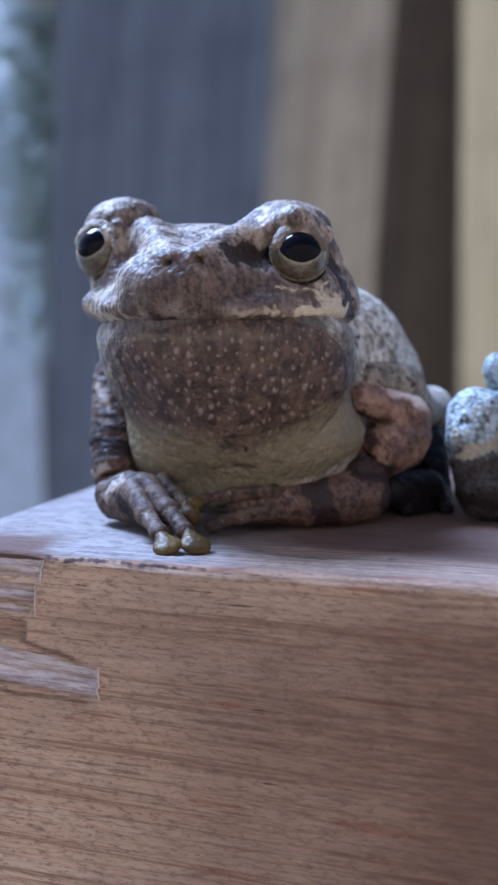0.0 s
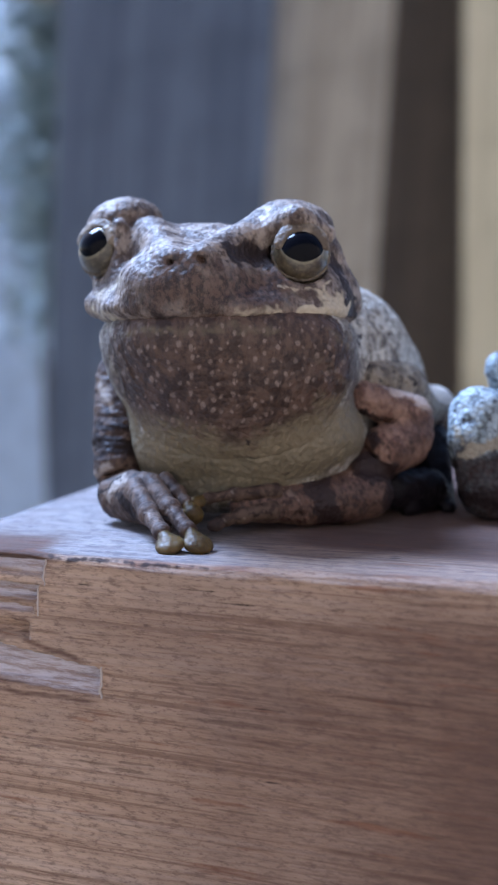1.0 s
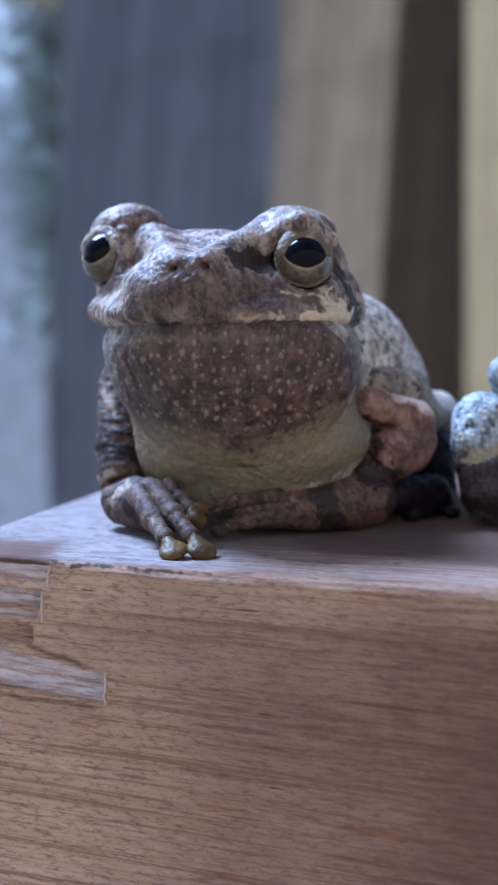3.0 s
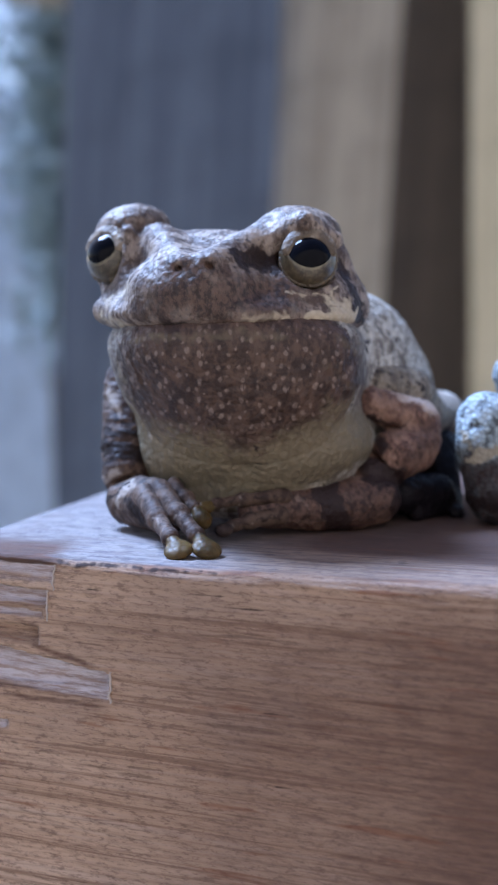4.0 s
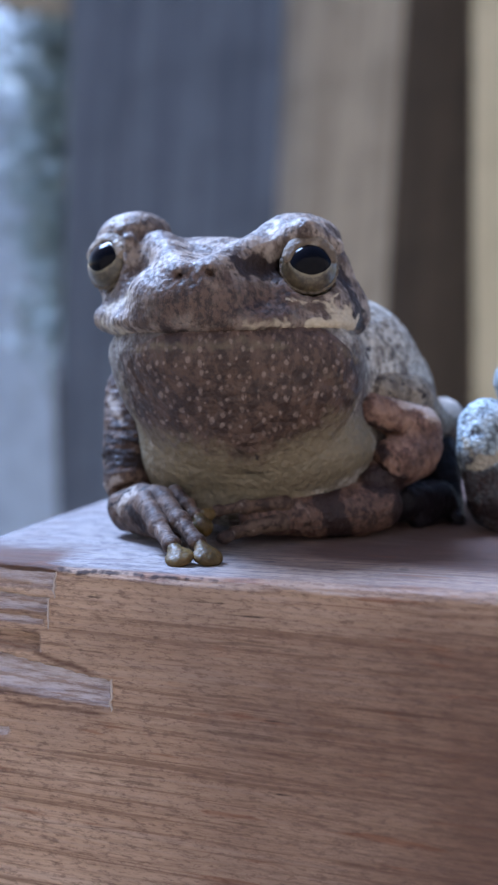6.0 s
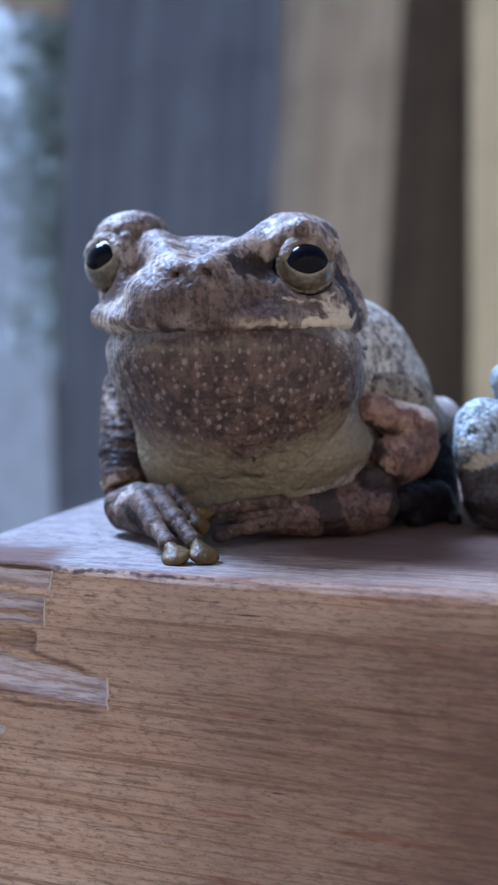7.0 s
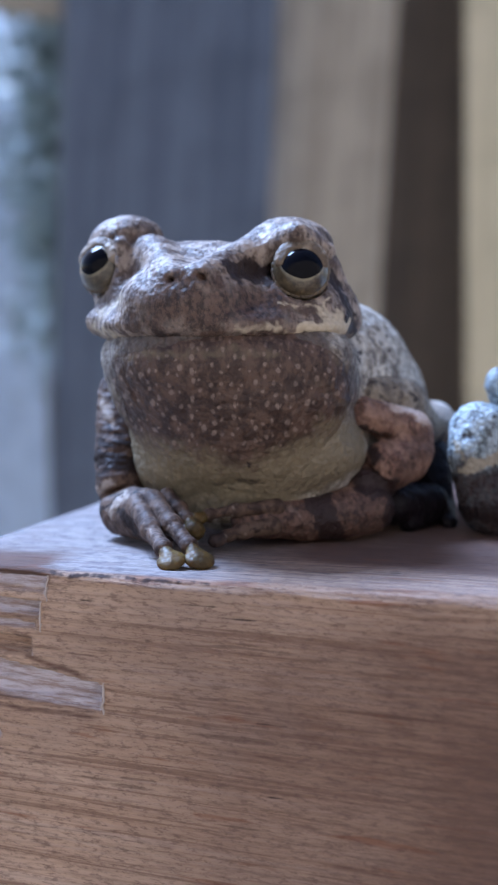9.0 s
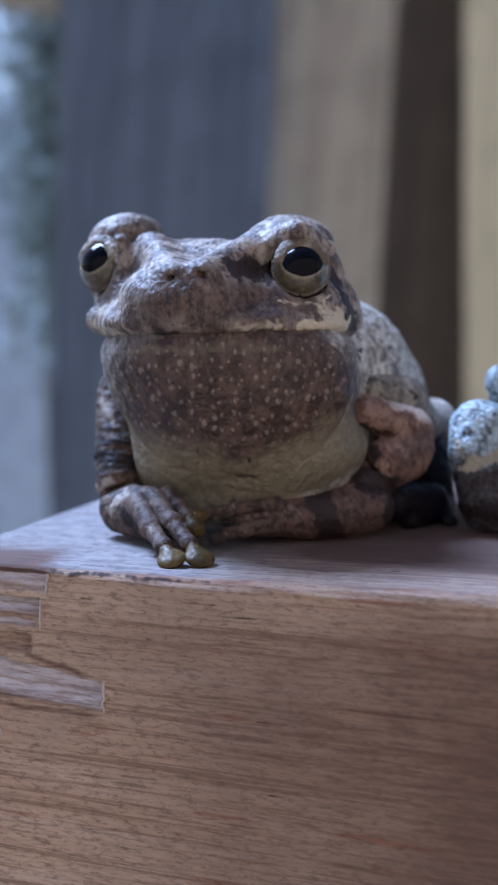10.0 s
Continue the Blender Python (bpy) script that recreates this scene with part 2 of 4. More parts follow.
RAIL_WOOD = rail_material()
GREY_BOARD = board_material("grey-blue weathered board", (0.085, 0.106, 0.148), (0.14, 0.168, 0.217))
TAN_BOARD = board_material("tan weathered board", (0.335, 0.285, 0.215), (0.475, 0.415, 0.32))
PALE_BOARD = board_material("pale cream board", (0.62, 0.53, 0.335), (0.75, 0.64, 0.42))
GAP_SHADE_BOARD = board_material("brown board dark as a shaded gap", (0.062, 0.041, 0.026), (0.095, 0.064, 0.042))
SILVER_BOARD = board_material("silvered board", (0.58, 0.67, 0.78), (0.68, 0.76, 0.86))
EARTH = board_material("garden soil", (0.10, 0.085, 0.06), (0.16, 0.13, 0.09))
WARM_BOUNCE = board_material("warm bounce paint", (0.70, 0.485, 0.30), (0.78, 0.55, 0.35))
FRESH_WOOD = plain("fresh wood", (0.54, 0.44, 0.38), 0.8)
LEAF = plain("leaf", (0.32, 0.37, 0.33), 0.5)
BARK = plain("twig bark", (0.12, 0.09, 0.06), 0.8)


# ---- shaping helpers ----
def link_mesh(name, verts, faces, material, parent=None, label="", marks=None, smooth=True):
    me = bpy.data.meshes.new(name)
    me.from_pydata([tuple(v) for v in verts], [], faces)
    me.materials.append(material)
    if smooth:
        me.polygons.foreach_set("use_smooth", [True] * len(me.polygons))
    for key, values in (marks or {}).items():
        a = me.attributes.new(key, 'FLOAT', 'POINT')
        a.data.foreach_set("value", np.asarray(values, dtype=np.float32))
    me.update()
    ob = new(name, me)
    if parent is not None:
        ob.parent = parent
    if label:
        tagged(ob, label)
    return ob


def part(name, bm, material, parent, label=""):
    me = bpy.data.meshes.new(name)
    bm.to_mesh(me)
    bm.free()
    me.materials.append(material)
    ob = new(name, me)
    ob.parent = parent
    if label:
        tagged(ob, label)
    return ob


def turned(yaw=0.0, pitch=0.0, roll=0.0):
    return np.array(Euler((radians(pitch), radians(roll), radians(yaw))).to_matrix())


def ball(c, r, yaw=0.0, pitch=0.0, roll=0.0):
    """An ellipsoid: centre and half-axes in millimetres, turned."""
    c, r, m = np.array(c), np.array(r), turned(yaw, pitch, roll)

    def dist(p):
        q = (p - c) @ m
        k0 = np.linalg.norm(q / r, axis=1)
        k1 = np.linalg.norm(q / (r * r), axis=1) + 1e-9
        return k0 * (k0 - 1.0) / k1
    reach = max(r)
    dist.lo, dist.hi = c - reach, c + reach
    return dist


def limb(a, b, ra, rb):
    """A rounded limb from a to b that tapers."""
    a, b = np.array(a, float), np.array(b, float)
    ab = b - a
    n2 = ab @ ab

    def dist(p):
        h = np.clip(((p - a) @ ab) / n2, 0, 1)
        return np.linalg.norm(p - a - h[:, None] * ab, axis=1) - (ra + (rb - ra) * h)
    dist.lo = np.minimum(a - ra, b - rb)
    dist.hi = np.maximum(a + ra, b + rb)
    return dist


def flesh(shapes, k=1.0, cuts=(), kc=0.4):
    """Blend shapes softly into one, then take the cuts away."""
    def dist(p):
        d = shapes[0](p)
        for s in shapes[1:]:
            e = s(p)
            h = np.clip(0.5 + 0.5 * (e - d) / k, 0, 1)
            d = e + (d - e) * h - k * h * (1 - h)
        for s in cuts:
            e = -s(p)
            h = np.clip(0.5 - 0.5 * (e - d) / kc, 0, 1)
            d = e + (d - e) * h + kc * h * (1 - h)
        return d
    dist.lo = np.min([s.lo for s in shapes], axis=0) - 1.0
    dist.hi = np.max([s.hi for s in shapes], axis=0) + 1.0
    return dist


def skin_mesh(dist, step):
    """A closed quad mesh over the zero surface of dist, in millimetres (surface nets)."""
    n = np.ceil((dist.hi - dist.lo) / step).astype(int) + 1
    ax = [dist.lo[i] + step * np.arange(n[i]) for i in range(3)]
    val = np.empty(n, np.float64)
    yz = np.stack(np.meshgrid(ax[1], ax[2], indexing="ij"), -1).reshape(-1, 2)
    for i, x in enumerate(ax[0]):
        p = np.column_stack([np.full(len(yz), x), yz])
        val[i] = dist(p).reshape(n[1], n[2])
    ins = val < 0
    c = n - 1
    total = np.zeros(c, int)
    sl = lambda o: tuple(slice(o[i], o[i] + c[i]) for i in range(3))
    corners = [(i, j, k) for i in (0, 1) for j in (0, 1) for k in (0, 1)]
    for o in corners:
        total += ins[sl(o)]
    cells = np.argwhere((total > 0) & (total < 8))
    acc, cnt = np.zeros((len(cells), 3)), np.zeros(len(cells))
    for o in corners:
        for axis in range(3):
            if o[axis]:
                continue
            q = list(o)
            q[axis] = 1
            va = val[tuple((cells + o).T)]
            vb = val[tuple((cells + q).T)]
            cross = (va < 0) != (vb < 0)
            t = np.where(cross, va / np.where(cross, va - vb, 1), 0)
            pos = np.tile(np.array(o, float), (len(cells), 1))
            pos[:, axis] = t
            acc += pos * cross[:, None]
            cnt += cross
    verts = dist.lo + step * (cells + acc / cnt[:, None])
    index = -np.ones(c, int)
    index[tuple(cells.T)] = np.arange(len(cells))
    faces = []
    for axis in range(3):
        u, w = (axis + 1) % 3, (axis + 2) % 3
        lo = [slice(None)] * 3
        hi = [slice(None)] * 3
        lo[axis], hi[axis] = slice(0, -1), slice(1, None)
        a, b = ins[tuple(lo)], ins[tuple(hi)]
        e = np.argwhere(a != b)
        e = e[(e[:, u] > 0) & (e[:, w] > 0) & (e[:, u] < c[u]) & (e[:, w] < c[w])]
        du, dw = np.eye(3, dtype=int)[u], np.eye(3, dtype=int)[w]
        q = np.stack([index[tuple((e - du - dw).T)], index[tuple((e - dw).T)],
                      index[tuple(e.T)], index[tuple((e - du).T)]], 1)
        flip = ~a[tuple(e.T)]
        q[flip] = q[flip][:, ::-1]
        faces += q.tolist()
    return verts, faces


def mark(verts, spots):
    """How much each vertex lies in any of the spots: (end, end, half width, soft rim), millimetres."""
    out = np.zeros(len(verts))
    warp = np.array([noise.noise_vector(Vector(v) * 0.8) + 0.6 * noise.noise_vector(Vector(v) * 2.1) for v in verts])
    verts = verts + 0.55 * warp
    flat = np.array((1.0, 0.12, 1.0))
    for a, b, r, soft in spots:
        d = limb(flat * np.array(a), flat * np.array(b) + 1e-6, r, r)(verts * flat)
        out = np.maximum(out, np.clip(0.5 - d / soft, 0, 1))
    return out


def slope_of(verts, dist):
    eps = 0.05
    g = np.stack([dist(verts + eps * np.eye(3)[i]) - dist(verts - eps * np.eye(3)[i]) for i in range(3)], 1)
    return g / (np.linalg.norm(g, axis=1)[:, None] + 1e-9)


def body_part(name, dist, step, material, parent, origin, label="", marks=None, rough=0.12, size=0.9, folds=None, granules=0.0, wrinkles=None):
    v, f = skin_mesh(dist, step)
    values = {"pale": np.zeros(len(v)), "brown": np.zeros(len(v)), "dark": np.zeros(len(v)), "dots": np.ones(len(v))}
    for key, spots in (marks or {}).items():
        values[key] = mark(v, spots)
    out = slope_of(v, dist)
    push = np.array([rough * (noise.noise(p / size) + 0.5 * noise.noise(p / (size * 0.45))) for p in map(Vector, v)])
    if granules:
        push += np.array([granules * (0.45 - noise.voronoi(p * 1.25)[0][0]) for p in map(Vector, v)])
    if wrinkles:
        deep, (sx, sy, sz) = wrinkles
        push += np.array([deep * min(1.0, max(0.0, (p[2] - 4.4) / 1.2)) * noise.noise(Vector((p[0] * sx, p[1] * sy, p[2] * sz))) for p in v])
    v = v + out * push[:, None]
    if folds:
        low, high, depth = folds
        side = np.clip(np.maximum(low - v[:, 0], v[:, 0] - high) / 2.5, 0, 1)
        wave = np.array([noise.noise(Vector((p[0] * 1.5 + 0.25 * p[2], p[1] * 0.9, p[2] * 0.22))) for p in v])
        v[:, 1] -= depth * side * wave
        v[:, 0] += 0.6 * depth * side * wave
    return link_mesh(name, (v - np.array(origin)) * MM, f, material, parent, label, values)


# ---- setting ----
def slab(name, lo, hi, material, parent=None, label="", bevel=0.003):
    bm = bmesh.new()
    bmesh.ops.create_cube(bm, size=1)
    lo, hi = Vector(lo), Vector(hi)
    for v in bm.verts:
        v.co = Vector([(lo[i] + hi[i]) / 2 + v.co[i] * (hi[i] - lo[i]) for i in range(3)])
    if bevel:
        bmesh.ops.bevel(bm, geom=bm.edges[:], offset=bevel, segments=2, affect='EDGES')
    return part(name, bm, material, parent, label)


def setting():
    g = slab("ground", (-60, -60, -1.25), (60, 60, -0.95), EARTH, bevel=0)
    tagged(g, "bare brown garden soil under the rail", "ground", kind="structure")
    # unseen wall, added and turned so that it throws warm light on the front
    w = slab("wall_bounce", (-4, -0.2, -0.95), (4, 0, 1.12), WARM_BOUNCE, bevel=0)
    w.matrix_basis = pose(0, -1.05, 0, 0, 0, 20)
    tagged(w, "plain unseen wall added behind the viewer to bounce warm light", "wall", kind="structure")


setting()


def picket(name, x0, x1, y, top, material, label, lean=0.0, thick=0.019, turn=0.0, group="fence boards behind the rail"):
    """A fence board with a rough, slightly cupped face, leaning about a point at the rail's height."""
    w, h = x1 - x0, top + 0.95
    bm = bmesh.new()
    nx, nz = 8, 40
    grid = {}
    for side in (0, 1):
        for i in range(nx + 1):
            for j in range(nz + 1):
                cup = 0.0015 * math.cos(math.pi * (i / nx - 0.5))
                wob = 0.0012 * noise.noise(Vector((x0 * 9, j * 0.35, side * 3)))
                grid[side, i, j] = bm.verts.new((-w / 2 + w * i / nx + wob, side * thick - (1 - side) * cup, h * j / nz - 1.044))
    for i in range(nx):
        for j in range(nz):
            bm.faces.new([grid[0, i, j], grid[0, i + 1, j], grid[0, i + 1, j + 1], grid[0, i, j + 1]])
            bm.faces.new([grid[1, i, j], grid[1, i, j + 1], grid[1, i + 1, j + 1], grid[1, i + 1, j]])
    for j in range(nz):
        bm.faces.new([grid[0, 0, j], grid[0, 0, j + 1], grid[1, 0, j + 1], grid[1, 0, j]])
        bm.faces.new([grid[0, nx, j], grid[1, nx, j], grid[1, nx, j + 1], grid[0, nx, j + 1]])
    for i in range(nx):
        bm.faces.new([grid[0, i, nz], grid[0, i + 1, nz], grid[1, i + 1, nz], grid[1, i, nz]])
        bm.faces.new([grid[0, i, 0], grid[1, i, 0], grid[1, i + 1, 0], grid[0, i + 1, 0]])
    me = bpy.data.meshes.new(name)
    bm.to_mesh(me)
    bm.free()
    me.materials.append(material)
    ob = new(name, me)
    ob.matrix_basis = pose((x0 + x1) / 2, y, 0.094, 0, lean, turn)
    return tagged(ob, label, "fence board", group)


def fence():
    picket("fence_board", -0.1427, 0.0204, 0.90, 0.9, GREY_BOARD, "dark grey-blue weathered upright fence board", lean=2.2)
    picket("fence_board", 0.0109, 0.1135, 0.945, 0.9, TAN_BOARD, "tan weathered upright fence board set behind the next", lean=3.2)
    # backs the gap between two boards; the gap's shade is in its colour
    picket("fence_board", 0.1000, 0.2000, 1.01, 0.9, GAP_SHADE_BOARD, "brown upright board, coloured dark for the shaded gap it fills")
    picket("fence_board", 0.1770, 0.3400, 0.918, 0.9, PALE_BOARD, "pale cream upright fence board", lean=-1.0, turn=-12)
    picket("fence_board", 0.346, 0.506, 0.918, 0.9, TAN_BOARD, "tan weathered upright fence board")
    picket("fence_board", -0.62, -0.27, 2.25, 0.44, SILVER_BOARD, "broad silvery-blue weathered board of a farther fence", lean=1.5)


def eave():
    ob = slab("eave_board", (-0.18, 0, 0), (0.17, 0.018, 0.13), TAN_BOARD, bevel=0.003)
    ob.matrix_basis = pose(-0.225, 0.9195, 0.272, 0, 9, 0)
    tagged(ob, "pale weathered board nailed across behind the fence", "board")


def shrub():
    """A leafy garden shrub beyond the fence: stems and many small folded leaves."""
    rng = random.Random(5)
    base = Vector((-0.278, 1.81, -0.95))
    ob = new("shrub")
    ob.location = base
    tagged(ob, "grey-green leafy shrub beyond the fence", "shrub")
    tips = []
    for k in range(9):
        bm = bmesh.new()
        top = Vector((rng.uniform(-0.03, 0.10), rng.uniform(-0.09, 0.15), rng.uniform(1.19, 1.52)))
        prev, n = None, 10
        for i in range(n + 1):
            f = i / n
            c = Vector((top.x * f ** 1.6, top.y * f ** 1.6, top.z * f))
            r = 0.008 * (1 - 0.8 * f)
            ring = [bm.verts.new(c + Vector((r * math.cos(a), r * math.sin(a), 0))) for a in (0, 1.26, 2.51, 3.77, 5.03)]
            if prev:
                for a in range(5):
                    bm.faces.new([prev[a], prev[(a + 1) % 5], ring[(a + 1) % 5], ring[a]])
            prev = ring
            if f > 0.75:
                tips += [c] * round(1 + 12 * (f - 0.75))
        part("stem", bm, BARK, ob)
    bm = bmesh.new()
    for k in range(8000):
        c = rng.choice(tips) + Vector([rng.gauss(0, 0.036) for _ in range(3)])
        m = Matrix.Translation(c) @ Euler([rng.uniform(-1, 1), rng.uniform(-1, 1), rng.uniform(0, 6.3)]).to_matrix().to_4x4()
        s = rng.uniform(0.012, 0.026)
        v = [bm.verts.new(m @ Vector(q) ) for q in ((0, 0, 0), (s * 0.35, s * 0.4, s * 0.1), (0, s * 1.2, 0), (-s * 0.35, s * 0.4, s * 0.1), (0, s * 0.5, -s * 0.05))]
        bm.faces.new([v[0], v[1], v[4]])
        bm.faces.new([v[1], v[2], v[4]])
        bm.faces.new([v[2], v[3], v[4]])
        bm.faces.new([v[3], v[0], v[4]])
    leaves = part("foliage", bm, LEAF, ob)
    tagged(leaves, kind="stuff")


fence()
eave()
shrub()


# ---- the rail ----
RAIL = pose(-0.0253, -0.00011, 0, 0, 0, -18.65)


def rail():
    """A squared timber, 140 mm high and 89 mm deep, with a worn front edge and chisel cuts near its end. Local: x along, y back."""
    us = np.concatenate([np.arange(0, 60, 0.2), np.arange(60, 140, 2.0), np.arange(140, 900.1, 20)])
    # profile from the foot of the front face up over the worn edge and back over the top, down the back
    prof = [(0.0, -140.0 + 4 * i, 0) for i in range(27)]
    prof += [(0.0, z, 0) for z in np.arange(-33, -1.05, 0.2)]
    prof += [(1.0 - math.cos(a), -1.0 + math.sin(a), 0) for a in np.linspace(0, math.pi / 2, 12)]
    prof += [(y, 0.0, 0) for y in np.arange(1.2, 30, 0.4)]
    prof += [(y, 0.0, 0) for y in np.arange(30, 86.1, 2.0)]
    prof += [(89 - 3 + 3 * math.sin(a), -3 + 3 * math.cos(a), 0) for a in np.linspace(0.2, math.pi / 2, 6)]
    prof += [(89.0, -140.0, 0)]
    pr = np.array(prof)
    nu, npr = len(us), len(pr)
    verts = np.zeros((nu, npr, 3))
    cut, grey, dirt, brown_shade = (np.zeros((nu, npr)) for _ in range(4))
    cuts = [  # right end, upper and lower edge there, their slopes, depth, paleness
        (11.1, -0.5, -2.3, -0.03, -0.03, 0.35, 0.6), (10.5, -2.5, -3.9, -0.05, -0.03, 0.9, 1.0),
        (10.1, -4.1, -4.9, -0.04, -0.02, 0.55, 0.95), (9.7, -5.5, -6.9, -0.08, -0.06, 0.9, 0.0),
        (10.8, -1.55, -1.85, -0.03, -0.03, 0.7, 0.0), (10.2, -3.15, -3.4, -0.10, -0.10, 0.5, 0.0),
        (15.7, -8.6, -10.9, -0.15, -0.05, 0.9, 0.95), (6.9, -13.0, -13.9, -0.03, 0.0, 0.5, 0.9)]
    for i, u in enumerate(us):
        for j, (y, z, _) in enumerate(prof):
            front = y < 0.5 and z < -0.3
            gz = z * 1.0 + 0.08 * u
            fib = noise.noise(Vector((u * 0.035, 0, gz * 1.1))) + 0.5 * noise.noise(Vector((u * 0.09, 3, gz * 2.6)))
            dy, dz = 0.0, 0.0
            if z > -34 and u < 60:
                if front:
                    dy = 0.10 * fib
                    for end, up, low, s_up, s_low, depth, light in cuts:
                        s = (u - end)
                        zu, zl = up + s_up * s, low + s_low * s
                        wob = 0.14 * noise.noise(Vector((u * 0.9, z * 1.4, up)))
                        inside = min((end - u + wob) / 0.35, (zu - z + wob) / 0.3, (z - zl + wob) / 0.3)
                        m = max(0.0, min(1.0, inside))
                        rise = max(0.0, min(1.0, (z - zl) / (zu - zl)))
                        dy += depth * m * (0.15 + 1.5 * rise + 0.35 * noise.noise(Vector((u * 0.12, z * 1.2, 5))))
                        rim = max(0.0, 1 - abs(end - u) / 0.45) * (1.0 if zl < z < zu else 0.0)
                        cut[i, j] = max(cut[i, j], light * m * (0.85 + 0.8 * fib), 0.75 * rim * (0.6 + wob * 3))
                        if depth > 0.85 and m > 0 and z - zl < 0.6:
                            cut[i, j] *= 0.7
                            brown_shade[i, j] = 0.35
                else:
                    dz = 0.10 * noise.noise(Vector((u * 0.05, y * 0.5, 0))) + 0.06 * noise.noise(Vector((u * 0.15, y * 1.7, 2)))
                    dz -= 0.25 * max(0.0, 1 - u / 3.0)
            # front: browner and darker towards the right and downwards
            brown_shade[i, j] = max(brown_shade[i, j], 0.95 * max(0.0, min(1.0, (u - 12) / 30)) * max(0.0, min(1.0, (-z) / 5)) if front else 0.0)
            if front and u < 60:
                for u0, z0, u1, z1, wide in ((9.2, -6.9, 14.2, -8.1, 0.32), (7.0, -11.0, 15.0, -11.2, 0.25), (8.0, -5.4, 9.6, -5.6, 0.4)):
                    f = (u - u0) / (u1 - u0)
                    if -0.1 < f < 1.1:
                        off = abs(z - z0 - (z1 - z0) * f + 0.15 * noise.noise(Vector((u * 0.6, 0, z0))))
                        brown_shade[i, j] = max(brown_shade[i, j], 1.3 * max(0.0, 1 - off / wide) * min(1.0, 5 * (1.1 - f), 5 * (f + 0.1)))
            if y > 0.05 and z > -1:
                # top: the frogs' shade painted brown to the right, worn brown corner at left
                brown_shade[i, j] = 1.7 * max(0.0, min(1.0, (u - 17) / 16)) * max(0.28, min(1.0, (y - 6.0 + 3 * noise.noise(Vector((u * 0.06, y * 0.3, 9)))) / 5)) + 2.4 * max(0.0, min(1.0, (12.2 - u) / 3.2)) * max(0.0, min(1.0, 1.3 - y / 8))
            if front and u < 60:
                for u0, u1, zd in ((21.5, 24.6, -1.9), (24.0, 27.8, -2.7), (14.0, 15.0, -2.2), (28.0, 33.0, -10.4), (29.0, 30.0, -15.8)):
                    s = max(u0 - u, u - u1, 0.0) / 1.2 + abs(z - zd + 0.03 * (u - u0)) / 0.28
                    dirt[i, j] = max(dirt[i, j], 0.8 * (1 - s))
            if y > 0.1 and y < 88 and z > -0.9:
                # greying held back to the right, to help darken the shaded top
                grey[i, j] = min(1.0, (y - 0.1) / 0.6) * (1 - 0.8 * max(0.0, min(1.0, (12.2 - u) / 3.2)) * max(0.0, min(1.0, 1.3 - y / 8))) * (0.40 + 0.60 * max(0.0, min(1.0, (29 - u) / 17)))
            if 0.0 <= y < 1.3 and z > -1.1:
                near = 1 - abs(y - 0.25 - 0.2 * noise.noise(Vector((u * 0.5, 0, 1)))) / 0.4
                lean = max(0.0, 1 - abs(u - 16) / 13) * 0.5 + 0.35 * max(0.0, noise.noise(Vector((u * 0.12, 0, 7))))
                dirt[i, j] = max(0.0, near) * (0.36 + lean + 0.45 * noise.noise(Vector((u * 2.2, y * 2, 4))))
            verts[i, j] = (u - 0.049 * y * max(0.0, 1 - u / 60), y + dy, z + dz)
    faces = []
    for i in range(nu - 1):
        b = i * npr
        for j in range(npr - 1):
            faces.append((b + j, b + npr + j, b + npr + j + 1, b + j + 1))
        faces.append((b + npr - 1, b + npr + npr - 1, b + npr, b))
    faces.append(tuple(range(npr)))
    faces.append(tuple(range((nu - 1) * npr, nu * npr))[::-1])
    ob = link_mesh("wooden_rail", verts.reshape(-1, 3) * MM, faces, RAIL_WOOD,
                   marks={"cut": cut.ravel(), "weathered": grey.ravel(), "dirt": dirt.ravel(), "brown_shade": brown_shade.ravel()})
    ob.matrix_basis = RAIL
    tagged(ob, "weathered brown squared timber with chiselled cuts at its end", "wooden rail")
    for u0, z0, u1, z1, w in ((11.15, -0.5, 11.0, -2.5, 0.22), (10.6, -2.5, 10.4, -4.9, 0.28), (15.8, -8.4, 15.7, -10.9, 0.3)):
        bm = bmesh.new()
        a, b = Vector((u0, 0, z0)), Vector((u1, 0, z1))
        along = (b - a).normalized()
        across = Vector((-along.z, 0, along.x))
        rings = []
        for k in range(17):
            f = k / 16
            c = a.lerp(b, f)
            r = w * (0.75 + 0.8 * noise.noise(c * 4.3))
            c = c + across * 0.25 * noise.noise(c * 1.9)
            rings.append([bm.verts.new((c + across * (r * 0.5 * sx) + Vector((0, sy, 0))) * MM)
                          for sx, sy in ((-1, 0.35), (-0.6, -0.10), (0.6, -0.12), (1, 0.35))])
        for k in range(16):
            for q in range(3):
                bm.faces.new([rings[k][q], rings[k][q + 1], rings[k + 1][q + 1], rings[k + 1][q]])
        bmesh.ops.recalc_face_normals(bm, faces=bm.faces[:])
        part("splinter", bm, FRESH_WOOD, ob, "pale raised splinter at the edge of a cut")
    post = slab("timber_post", (0.35, 0.01, -0.95), (0.44, 0.08, -0.14), TAN_BOARD, bevel=0.004)
    post.matrix_basis = RAIL
    tagged(post, "plain upright timber post under the rail", "post")


rail()


